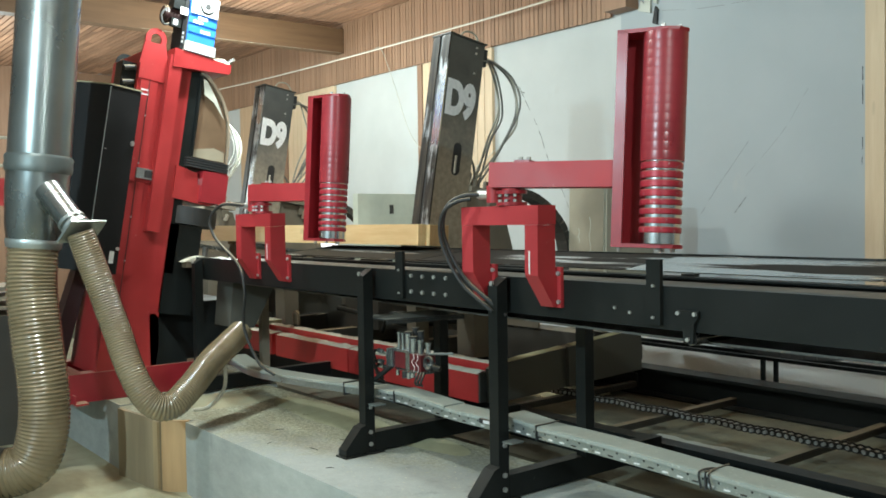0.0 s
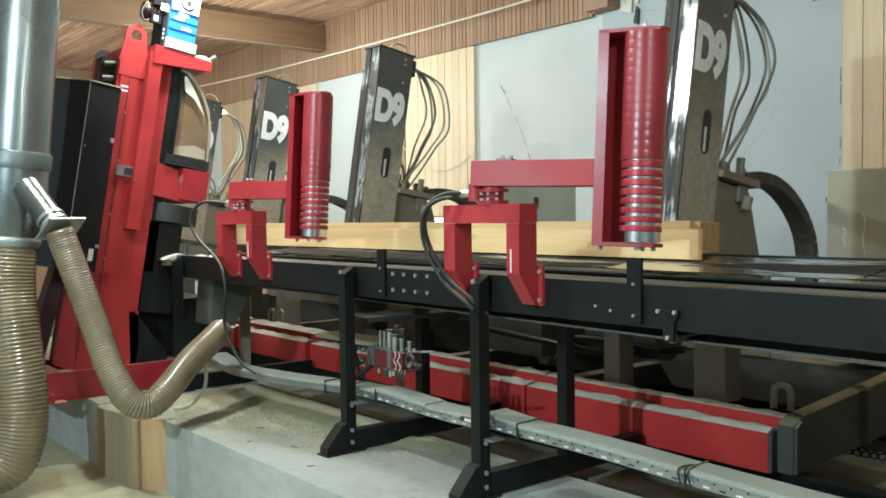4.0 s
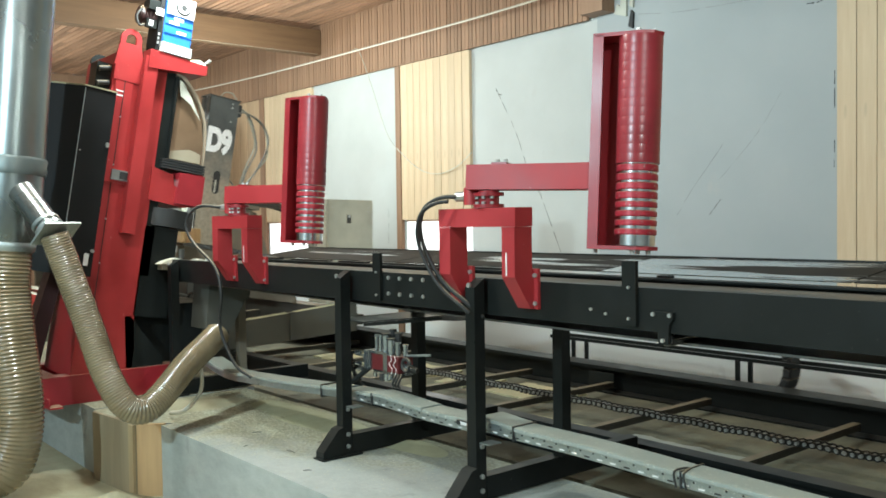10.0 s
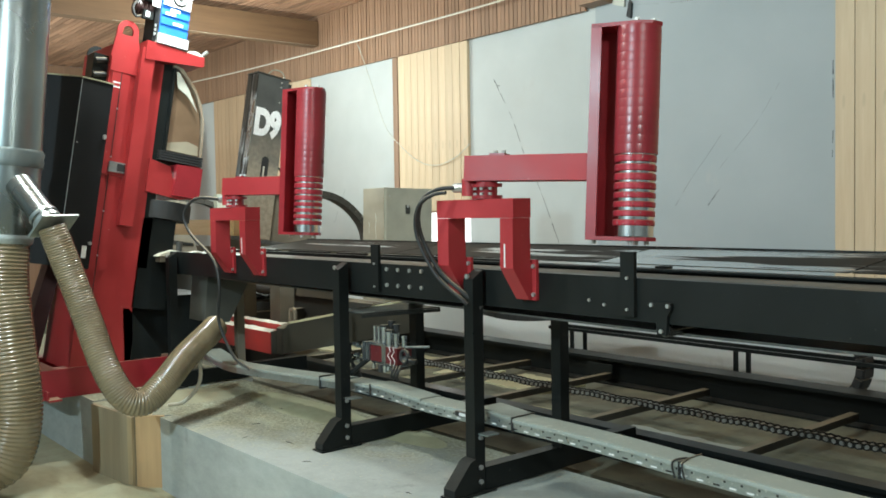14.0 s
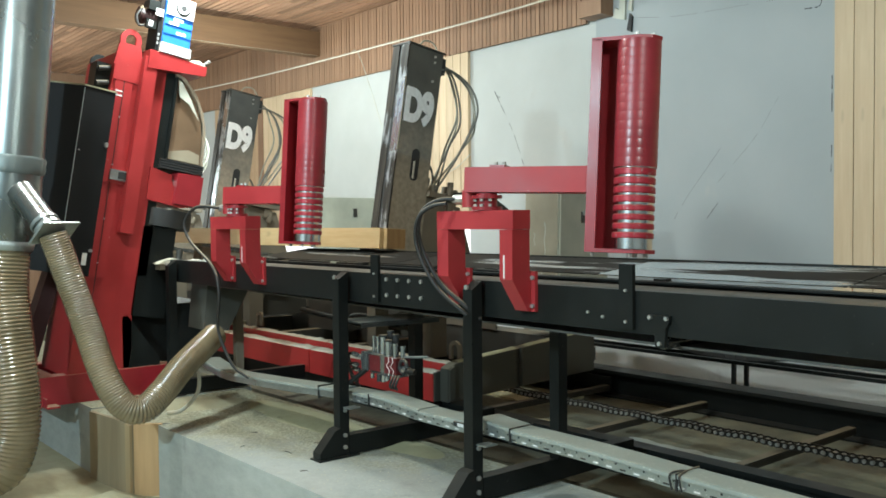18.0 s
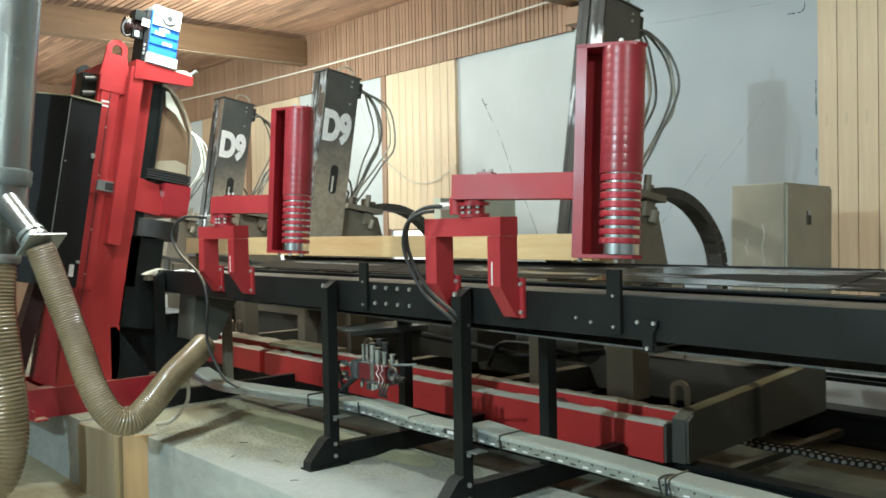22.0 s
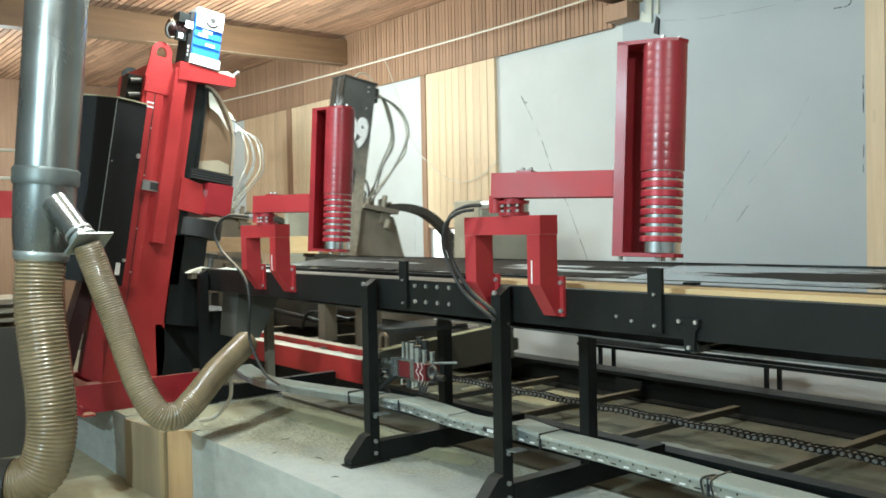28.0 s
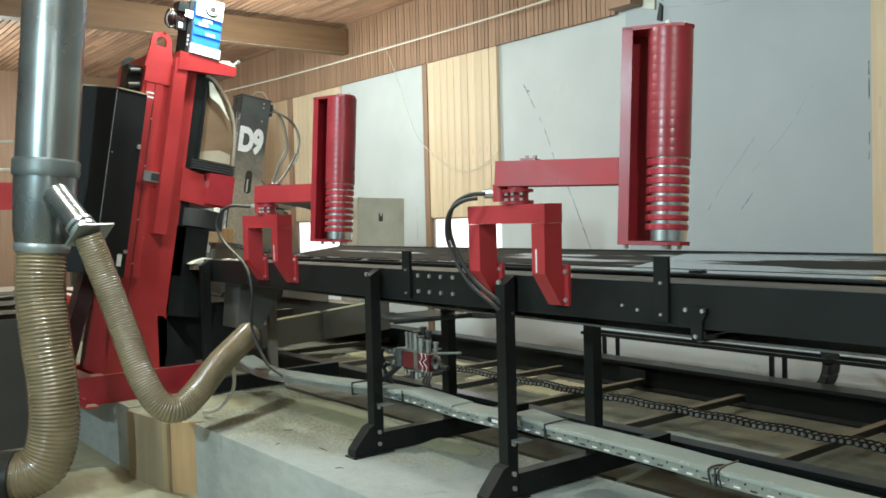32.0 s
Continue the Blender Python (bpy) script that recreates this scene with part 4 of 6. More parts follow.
def cable_tray():
    """Sheet-metal trough that sags between the legs, with loose cover strips and two rows of small plates standing for
    holes.
    """
    tray = empty("cable_tray", (0, 0, 0), label="galvanised perforated cable tray with dusty cover along the legs", category="cable tray")
    left = [(-5.55, 2.53, 0.655), (-5.3, 2.50, 0.634), (-5.08, 2.49, 0.625), (-4.73, 2.485, 0.641), (-4.4, 2.485, 0.658), (-4.12, 2.485, 0.676), (-3.79, 2.49, 0.697)]
    mid = [(-3.785, 2.49, 0.697), (-3.52, 2.49, 0.704), (-3.33, 2.49, 0.699), (-3.16, 2.492, 0.691), (-3.0, 2.495, 0.689), (-2.80, 2.50, 0.689)]
    right = [(-2.745, 2.49, 0.709), (-2.55, 2.49, 0.706), (-2.26, 2.49, 0.706), (-1.99, 2.49, 0.701), (-1.75, 2.49, 0.693), (-1.48, 2.485, 0.690), (-1.26, 2.48, 0.688), (-0.4, 2.48, 0.684), (0.8, 2.48, 0.68)]
    trough = [(0, 0), (0.12, 0), (0.12, 0.045), (0.1175, 0.045), (0.1175, 0.0025), (0.0025, 0.0025), (0.0025, 0.045), (0, 0.045)]
    lid = [(-0.005, 0.034), (-0.005, 0.0475), (0.008, 0.051), (0.112, 0.051), (0.125, 0.0475), (0.125, 0.034), (0.1235, 0.034), (0.1235, 0.0455), (-0.0035, 0.0455), (-0.0035, 0.034)]
    holes = {}

    # thin plates on the front; the black ones stand for a hole's shade
    def hole_plate(kind, size, mat, place, section):
        if kind not in holes:
            holes[kind] = part(kind, box((-size[0], -0.0016, -size[1]), (size[0], -0.0002, size[1])), mat, section).data
            ob = section.children[-1]
        else:
            ob = new(kind, holes[kind])
            ob.parent = section
        ob.location = place

    for name, pts in (("left", left), ("mid", mid), ("right", right)):
        line = curve(pts, 6)
        sec = part("tray_section", ribbon(line, trough), GALV, tray)
        if name == "left":
            part("tray_cover", ribbon(line[:-1], lid), TRAY_COVER, tray, "smooth dusty grey-green cover strip")
            part("strap", box((-4.012, 2.478, 0.672), (-4.006, 2.6155, 0.742)), RUBBER, tray, "thin black cable tie")
            continue
        run_at = 0.02
        far = 0.0
        k = 0
        for a, b in zip(line, line[1:]):
            d = (b - a).length
            while run_at < far + d and a.x < -0.9:
                p = a + (b - a) * ((run_at - far) / d)
                if k % 2 == 0:
                    hole_plate("pale_slot" if k % 3 else "dark_slot", (0.0125, 0.0028), WHITE_PAINT if k % 3 else RUBBER, p + V((0, 0, 0.010)), sec)
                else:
                    hole_plate("hole", (0.0034, 0.0034), RUBBER, p + V((0, 0, 0.027)), sec)
                k += 1
                run_at += 0.031
            far += d
    for xa, xb, lift, tilt in ((-3.785, -3.55, 0.0, 0.0), (-3.545, -3.16, 0.004, 0.004), (-3.155, -2.80, 0.003, -0.004), (-2.745, -2.556, 0.006, 0.01), (-2.55, -1.752, 0.001, 0.0), (-1.747, 0.78, 0.003, 0.0)):
        src = curve(mid if xa < -2.79 else right, 6)
        inner = [p for p in src if xa < p.x < xb]

        def at(x):
            for p, q in zip(src, src[1:]):
                if p.x <= x <= q.x:
                    return p + (q - p) * ((x - p.x) / (q.x - p.x))
            return src[0]

        line = [at(xa)] + inner + [at(xb)]
        line = [p + V((0, 0, lift + tilt * (xb - p.x) / (xb - xa))) for p in line]
        part("tray_cover", ribbon(line, lid), TRAY_COVER, tray, "dusty galvanised cover strip")
    for x, z in ((-3.55, 0.698), (-2.553, 0.701), (-1.75, 0.688)):
        part("strap", box((x - 0.003, 2.4815, z), (x + 0.003, 2.6185, z + 0.062)), RUBBER, tray, "thin black cable tie")
    part("clip", box((-2.90, 2.478, 0.715), (-2.80, 2.489, 0.735)), RUBBER, tray)
    part("clip_tag", box((-2.87, 2.475, 0.718), (-2.83, 2.4775, 0.732)), WHITE_PAINT, tray)
    for x in (-3.71, -2.715):
        part("tray_bracket", box((x + 0.029, 2.42, 0.678), (x + 0.085, 2.489, 0.684)), GALV, tray)
        bolts([(x + 0.029, 2.43, 0.665)], (1, 0, 0), 0.01, 0.01, tray)
    part("wire_clip", sweep(curve([(-1.765, 2.480, 0.69), (-1.77, 2.478, 0.745), (-1.745, 2.53, 0.752), (-1.735, 2.479, 0.742), (-1.725, 2.480, 0.69)]), 0.004, n=6), RUBBER, tray)


cable_tray()


SILVER = painted("silver_valves", (0.50, 0.54, 0.56), (0.75, 0.77, 0.79), 0.2, 0.9, 9, 0.2, 0.66)
DARK_RED = painted("dark_red_valves", (0.13, 0.014, 0.018), (0.4, 0.3, 0.3), 0.4, 0, 9, 0.3, 0.66)


def valve_block():
    """A short row of slices on a rail: square red bodies, chromed coils above and below, wires and hoses at the far end."""
    vb = empty("hydraulic_valves", (0, 0, 0), label="hydraulic valve block with chromed solenoids, red bodies and black hoses", category="valves")
    for x, y, z in ((-3.675, 2.50, 0.89), (-3.665, 2.49, 0.945), (-3.69, 2.52, 0.86)):
        part("fitting", rod((x - 0.022, y, z), (x + 0.014, y, z), 0.012, n=8), SILVER, vb)
        part("hose", sweep(curve([(x - 0.022, y, z), (x - 0.05, y - 0.005, z - 0.004), (x - 0.07, y + 0.01, z - 0.045), (x - 0.06, y + 0.05, z - 0.10)]), 0.008, n=8), RUBBER, vb, smooth=True)
    part("mounting_arm", box((-3.70, 2.505, 0.926), (-3.62, 2.52, 0.938)), GALV, vb)
    part("brace", rod((-3.69, 2.47, 0.80), (-3.60, 2.53, 0.885), 0.013, n=10), BLACK, vb)
    part("end_plate", box((-3.632, 2.50, 0.872), (-3.600, 2.60, 0.962)), SILVER, vb, bevel=0.006)
    part("end_cap", rod((-3.655, 2.54, 0.917), (-3.633, 2.54, 0.917), 0.028, n=14), SILVER, vb, smooth=True)
    part("rail", box((-3.598, 2.53, 0.858), (-3.36, 2.60, 0.871)), SILVER, vb, bevel=0.002)
    part("frame", box((-3.598, 2.505, 0.871), (-3.578, 2.60, 0.966)), SILVER, vb, bevel=0.003)
    part("frame", box((-3.577, 2.507, 0.953), (-3.45, 2.60, 0.966)), SILVER, vb, bevel=0.003)
    for xa, xb, mat in ((-3.576, -3.487, DARK_RED), (-3.485, -3.452, SILVER), (-3.45, -3.405, DARK_RED), (-3.403, -3.36, DARK_RED)):
        part("valve_body", box((xa, 2.512, 0.873), (xb, 2.60, 0.952)), mat, vb, bevel=0.004)
    for x, y, z0, z1, r, mat in ((-3.562, 2.53, 0.967, 1.035, 0.0085, SILVER), (-3.528, 2.53, 0.967, 1.035, 0.0085, SILVER), (-3.49, 2.535, 0.953, 1.045, 0.017, SILVER), (-3.49, 2.58, 0.953, 1.062, 0.015, RUBBER),
                                 (-3.448, 2.535, 0.953, 1.025, 0.017, SILVER), (-3.448, 2.58, 0.953, 1.048, 0.015, RUBBER), (-3.40, 2.54, 0.953, 1.012, 0.013, SILVER), (-3.365, 2.56, 0.953, 1.0, 0.012, SILVER)):
        coil = part("solenoid", rod((x, y, z0), (x, y, z1), r, n=14), mat, vb, smooth=True)
        part("solenoid_cap", rod((x, y, z1 + 0.0005), (x, y, z1 + 0.009), r * 1.25, n=12), SILVER if r < 0.014 else RUBBER, coil, smooth=True)
    for x, z, r in ((-3.57, 0.832, 0.010), (-3.475, 0.825, 0.013), (-3.445, 0.835, 0.013)):
        part("lower_coil", rod((x, 2.525, z), (x, 2.525, 0.857), r, n=14), SILVER, vb, smooth=True)
    part("lower_coil", rod((-3.515, 2.53, 0.822), (-3.515, 2.53, 0.857), 0.016, n=14), RUBBER, vb, smooth=True)
    for i in range(2):
        x = -3.405 + i * 0.032
        zig = [(x, 2.50, 0.958), (x + 0.018, 2.492, 0.938), (x - 0.004, 2.492, 0.918), (x + 0.022, 2.492, 0.896), (x + 0.004, 2.50, 0.870)]
        part("wire", sweep(zig, 0.0018, n=6), WHITE_PAINT, vb, "thin pale crinkled wire")
    for i in range(3):
        x = -3.39 + i * 0.022
        part("hose", sweep(curve([(x, 2.52, 0.87), (x + 0.010, 2.50, 0.845), (x - 0.002, 2.50, 0.82), (x - 0.03, 2.53, 0.80)]), 0.006, n=8), RUBBER, vb, smooth=True)
    part("coupling", sweep([(-3.31 + 0.03 * math.cos(a), 2.52, 0.92 + 0.03 * math.sin(a)) for a in [k * math.pi / 6 for k in range(11)]], 0.009, n=8), RUBBER, vb, smooth=True)
    part("coupling", rod((-3.358, 2.54, 0.905), (-3.30, 2.54, 0.905), 0.019, n=12), SILVER, vb, smooth=True)
    part("coupling", rod((-3.30, 2.54, 0.90), (-3.26, 2.55, 0.895), 0.014, n=12), CHAIN_STEEL, vb, smooth=True)
    part("pipe", rod((-3.356, 2.56, 0.955), (-3.20, 2.58, 0.972), 0.006, n=10), GALV, vb)


valve_block()


# ---- the log carriage ----
LEAN = 9.5


def letter_mesh(text, size):
    """Block letters from the built-in font, as a mesh."""
    cu = bpy.data.curves.new("letters", "FONT")
    cu.body, cu.size, cu.extrude, cu.offset = text, size, 0.0012, size * 0.058
    cu.align_x, cu.align_y = "CENTER", "CENTER"
    cu.space_character = 0.95
    ob = bpy.data.objects.new("letters", cu)
    scene.collection.objects.link(ob)
    bpy.context.view_layer.update()
    me = bpy.data.meshes.new_from_object(ob.evaluated_get(bpy.context.evaluated_depsgraph_get()))
    bpy.data.objects.remove(ob)
    bpy.data.curves.remove(cu)
    me.materials.clear()
    me.materials.append(WHITE_PAINT)
    return me


POSTS = (-0.03, -2.69, -4.38, -5.89)


def carriage():
    car = empty("log_carriage", (0, 0, 0), label="log carriage with red beams, four leaning black posts and hoses", category="carriage")
    # red front beams, each with a dusty lip
    for a, b in ((-1.04, 0.440), (-2.19, -1.055), (-3.38, -2.26), (-4.6, -3.46), (-6.3, -4.68)):
        part("red_beam", box((a, 3.5, 0.47), (b, 3.635, 0.645)), BEAM_RED, car, "red painted box beam caked with sawdust on top", bevel=0.006)
        for y0, y1, zt in ((3.503, 3.63, 0.644), (3.662, 3.738, 0.684)) if b > -3 else ((3.503, 3.63, 0.646), (3.60, 3.78, 0.70)):
            bm = bmesh.new()
            n = int((b - a) / 0.025)
            rows = []
            for i in range(n + 1):
                x = a + 0.004 + (b - a - 0.008) * i / n
                w = 0.5 + 0.5 * noise.noise((x * 6, y0 * 5, 3))
                ys = (y0, y0 + (y1 - y0) * 0.3, y0 + (y1 - y0) * (0.6 + 0.2 * w), y0 + (y1 - y0) * (0.75 + 0.25 * w))
                zs = (0, 0.012 + 0.012 * noise.noise((x * 15, y0, 1)), 0.014 + 0.014 * noise.noise((x * 11, y0, 7)), 0)
                rows.append([bm.verts.new((x, y, zt + max(z, 0.001))) for y, z in zip(ys, zs)])
            for p, q in zip(rows, rows[1:]):
                for k in range(3):
                    bm.faces.new((p[k], q[k], q[k + 1], p[k + 1]))
            part("sawdust_crust", bm, CRUST, car, "pale crust of sawdust")
    part("beam_end", box((0.4405, 3.505, 0.472), (0.454, 3.635, 0.655)), END_DUST, car, "dusty brown steel beam end", bevel=0.003)
    part("inner_beam", box((-6.3, 3.66, 0.50), (0.43, 3.74, 0.685)), BEAM_RED, car, bevel=0.004)
    part("rear_beam", box((-6.3, 4.72, 0.50), (0.46, 4.92, 0.76)), DUSTY_BLACK, car, bevel=0.004)
    part("end_beam", slab([(3.55, 0.47), (4.95, 0.52), (4.95, 0.80), (4.8, 0.80), (3.78, 0.72), (3.62, 0.71), (3.55, 0.68)], "x", 0.455, 0.53), END_DUST, car, "dusty dark cross beam at the carriage's end", bevel=0.004)
    part("end_beam", slab([(3.71, 0.47), (4.95, 0.52), (4.95, 0.80), (4.8, 0.80), (3.78, 0.72), (3.71, 0.70)], "x", -6.3, -6.23), DUSTY_BLACK, car, bevel=0.004)
    for x in (-1.08, -2.22, -3.42, -4.64):
        part("cross_member", box((x - 0.05, 3.71, 0.50), (x + 0.05, 4.71, 0.64)), DUSTY_BLACK, car, bevel=0.004)

    part("back_panel", box((-6.3, 4.70, 0.765), (-0.25, 4.716, 1.24)), PEDESTAL, car, "dark dusty sheet behind the pedestals")
    part("stiffener", slab([(4.18, 0.50), (4.22, 0.50), (4.22, 0.765), (4.18, 0.76)], "x", 0.531, 0.56), END_DUST, car)
    part("end_cap", slab([(3.555, 0.475), (3.60, 0.475), (3.60, 0.70), (3.555, 0.675)], "x", 0.531, 0.545), END_DUST, car, bevel=0.003)
    for y0, y1, z0, z1 in ((3.64, 4.16, 0.714, 0.752), (4.24, 4.78, 0.757, 0.80)):
        bm, rows = bmesh.new(), []
        for i in range(25):
            u = i / 24
            y, z = y0 + (y1 - y0) * u, z0 + (z1 - z0) * u
            rows.append([bm.verts.new((x, y, z + h)) for x, h in ((0.457, 0), (0.475, 0.008 + 0.008 * noise.noise((y * 9, 1, 2))), (0.505, 0.010 + 0.010 * noise.noise((y * 12, 4, 2))), (0.528, 0))])
        for p, q in zip(rows, rows[1:]):
            for k in range(3):
                bm.faces.new((p[k], q[k], q[k + 1], p[k + 1]))
        part("sawdust_crust", bm, OLIVE_DUST, car, "yellowish crust of sawdust")

    def lug(x, y, z, h=0.075):
        ring = [(x + 0.055 * math.cos(a), z + h + 0.05 * math.sin(a)) for a in [math.pi * k / 10 for k in range(11)]]
        inner = [(x + 0.03 * math.cos(a), z + h + 0.027 * math.sin(a)) for a in [math.pi * (1 - k / 6) for k in range(7)]]
        return slab([(x + 0.055, z)] + ring + [(x - 0.055, z), (x - 0.03, z)] + inner + [(x + 0.03, z)], "y", y, y + 0.02)

    for x, y in ((0.36, 3.75), (-2.30, 3.75), (-4.3, 3.75), (-4.46, 3.75), (0.42, 4.86)):
        part("lifting_eye", lug(x, y, 0.70 if y < 4 else 0.80), DUSTY, car, "dusty steel lifting eye")
    for x in (-0.35, -2.95, -4.6, -6.1):
        for y in (3.63, 5.19):
            z = 0.46 if y < 4 else 0.50
            part("wheel", rod((x, y - 0.03, z + 0.10), (x, y + 0.03, z + 0.10), 0.10, n=28), WORN_STEEL, car, smooth=True)
    part("axle_beam", box((-6.2, 4.93, 0.56), (0.40, 5.12, 0.66)), DUSTY_BLACK, car)
    # drive motor and pipes below the bunks
    part("motor", rod((-1.15, 4.25, 0.88), (-0.62, 4.25, 0.88), 0.13, n=24), DUSTY_BLACK, car, "black electric motor under dust", smooth=True)
    part("pipe", sweep(curve([(-1.9, 3.95, 0.86), (-1.2, 3.95, 0.82), (-0.9, 3.98, 0.80), (-0.4, 4.1, 0.86)]), 0.022, n=12), BLACK, car, smooth=True)
    part("pipe", sweep(curve([(-1.2, 3.92, 0.72), (-1.1, 3.92, 0.86), (-0.9, 3.95, 0.88), (-0.5, 4.0, 0.84)]), 0.016, n=12), BLACK, car, smooth=True)
    part("oil_tank", box((-3.5, 4.0, 0.72), (-2.9, 4.6, 1.1)), DUSTY_BLACK, car, bevel=0.02)
    part("oil_tank", box((-1.95, 4.05, 0.70), (-1.45, 4.6, 1.12)), DUSTY_BLACK, car, bevel=0.02)
    me_letters = letter_mesh("D9", 0.31)
    rnd = random.Random(11)
    for k, px in enumerate(POSTS):
        base = Matrix.Translation((px, 3.48, 1.45)) @ pose(0, 0, 0, -LEAN)
        # bunk under the log and its pedestal
        part("bunk", box((-0.18, -0.075, -0.055), (0.0, 0.80, -0.02), m=base), WORN_STEEL, car, "worn steel bunk under the log", bevel=0.004)
        part("bunk_beam", box((-0.17, -0.06, -0.22), (-0.01, 0.80, -0.056), m=base), DUSTY, car, bevel=0.004)
        part("pedestal", box((px - 0.14, 3.84, 0.66), (px + 0.04, 3.98, 1.30)), PEDESTAL, car, "dusty dark steel pedestal under the bunk", bevel=0.005)
        part("pedestal_beam", box((px - 0.62, 3.86, 0.97), (px - 0.141, 3.94, 1.24)), PEDESTAL, car, bevel=0.004)
        part("pedestal", box((px - 0.73, 3.84, 0.66), (px - 0.621, 3.96, 1.24)), PEDESTAL, car, bevel=0.005)
        # the post: a box with a slot for the hooks in front
        post = part("post", box((-0.18, 0.004, -0.015), (0.0, 0.30, 1.40), m=base), POST_PAINT, car, "leaning black steel post", bevel=0.004)
        part("face_plate", box((-0.182, -0.006, -0.015), (-0.106, 0.004, 1.397), m=base), FACE, post, "worn shiny face strip")
        part("face_plate", box((-0.076, -0.006, -0.015), (0.002, 0.004, 1.397), m=base), BRIGHT_FACE, post, "worn shiny face strip")
        # black sheets fill the slot and the hole in place of their shade
        part("slot", box((-0.1055, -0.001, 0.02), (-0.0765, 0.0042, 1.13), m=base), RUBBER, post, "black strip for the shade in the hook slot")
        out = []
        for i in range(9):
            a = math.pi * i / 8
            out.append((0.165 + 0.034 * math.cos(a), 0.665 + 0.034 * math.sin(a)))
        for i in range(9):
            a = math.pi * (1 + i / 8)
            out.append((0.165 + 0.034 * math.cos(a), 0.51 + 0.034 * math.sin(a)))
        part("oblong_hole", slab(out, "x", -0.001, 0.0018, m=base), RUBBER, post, "dark sheet for the shade in the post's oblong hole")
        part("pin", box((0.0019, 0.150, 0.49), (0.006, 0.164, 0.61), m=base), CREAM, post, "pale rod seen in the hole")
        lt = new("letters", me_letters)
        lt.parent = post
        lt.matrix_basis = base @ Matrix.Translation((0.0018, 0.14, 0.975)) @ Matrix(((0, 0, 1, 0), (0.66, 0, 0, 0), (0, 0.98, 0, 0), (0, 0, 0, 1)))
        lt["label"] = "white block letters and numeral on the post"
        bolts([base @ V((0.0, 0.23, z)) for z in (1.365, 1.325, 1.19)], (1, 0, 0), 0.008, 0.008, post)
        part("top_cap", box((-0.19, -0.012, 1.401), (0.01, 0.31, 1.411), m=base), DUSTY_BLACK, post)
        # sawdust-coated gusset, valve block, hoses and energy chain behind
        part("gusset", slab([(0.301, 0.39), (0.64, 0.37), (0.87, -0.10), (0.301, -0.10)], "x", -0.14, -0.03, m=base), DUSTY, car, "sawdust-coated steel gusset behind the post", bevel=0.004)
        part("valve_plate", box((-0.17, 0.302, 0.392), (0.03, 0.64, 0.43), m=base), DUSTY, car, "dusty hydraulic valve plate", bevel=0.004)
        for u, v, h in ((-0.10, 0.34, 0.06), (-0.10, 0.45, 0.07), (-0.02, 0.36, 0.05), (-0.02, 0.52, 0.10), (-0.06, 0.60, 0.06), (-0.13, 0.56, 0.08)):
            part("valve", rod(base @ V((u, v, 0.43)), base @ V((u, v, 0.43 + h)), 0.022, n=10), DUSTY, car, smooth=True)
        part("elbow", box((-0.07, 0.50, 0.30), (0.0, 0.58, 0.385), m=base), DUSTY, car, bevel=0.008)
        part("elbow", rod(base @ V((0.02, 0.54, 0.26)), base @ V((0.02, 0.56, 0.33)), 0.025, n=10), DUSTY, car, smooth=True)
        order = [0, 1, 2, 3, 4, 5]
        rnd.shuffle(order)
        for i in range(6):
            o = (i - 2.5) * 0.022
            bow = 0.52 + 0.024 * order[i] + rnd.uniform(-0.012, 0.012)
            foot = 0.34 + 0.02 * order[5 - i]
            pts = [(-0.06 + o, 0.30, 1.345 - 0.01 * i), (-0.06 + o, 0.40, 1.36 - 0.01 * i), (-0.05 + o * 1.3, bow - 0.035, 1.23), (-0.03 + o * 1.5, bow + 0.03, 1.0 + rnd.uniform(-0.05, 0.05)), (-0.05 + o, bow - 0.04, 0.78), (-0.06 + o, 0.5 * (bow + foot) - 0.02, 0.60), (-0.07 + o, foot, 0.44)]
            part("hose", sweep(curve([base @ V(p) for p in pts], 6), 0.0075, n=8), PALE_HOSE if i in (0, 1, 4) else HOSES, car, smooth=True)
        for i in range(2):
            pts = [(-0.08, 0.30, 0.66 - 0.07 * i), (-0.08, 0.37 - 0.02 * i, 0.61 - 0.07 * i), (-0.08, 0.40 - 0.03 * i, 0.52), (-0.08, 0.38 - 0.03 * i, 0.44)]
            part("hose", sweep(curve([base @ V(p) for p in pts], 5), 0.0085, n=8), HOSES, car, smooth=True)
        part("hose_clamp", box((-0.15, 0.301, 1.26), (0.0, 0.33, 1.375), m=base), RUBBER, post, bevel=0.004)
        part("hose", sweep(curve([base @ V(p) for p in ((-0.07, 0.12, 1.412), (-0.07, 0.17, 1.475), (-0.07, 0.26, 1.475), (-0.07, 0.33, 1.375))], 5), 0.006, n=8), PALE_HOSE, car, smooth=True)
        # energy chain: a row of short links on an arc
        path = curve([(px - 0.07, y, z) for y, z in ((4.03, 1.775), (4.24, 1.795), (4.42, 1.775), (4.57, 1.715), (4.70, 1.62), (4.80, 1.50), (4.845, 1.36), (4.84, 1.2), (4.78, 1.05))], 2)
        for i in range(0, len(path) - 1):
            a, b = path[i], path[i + 1]
            d = b - a
            m = Matrix.Translation(a) @ d.to_track_quat("X", "Z").to_matrix().to_4x4()
            lk = part("chain_link", box((0.002, -0.055, -0.029), (d.length - 0.002, 0.055, 0.029), m=m), CHAIN_LINK, car, bevel=0.004)
            if i > 6:
                part("window", box((d.length * 0.3, 0.0551, -0.012), (d.length * 0.7, 0.0565, 0.012), m=m), CREAM, lk)
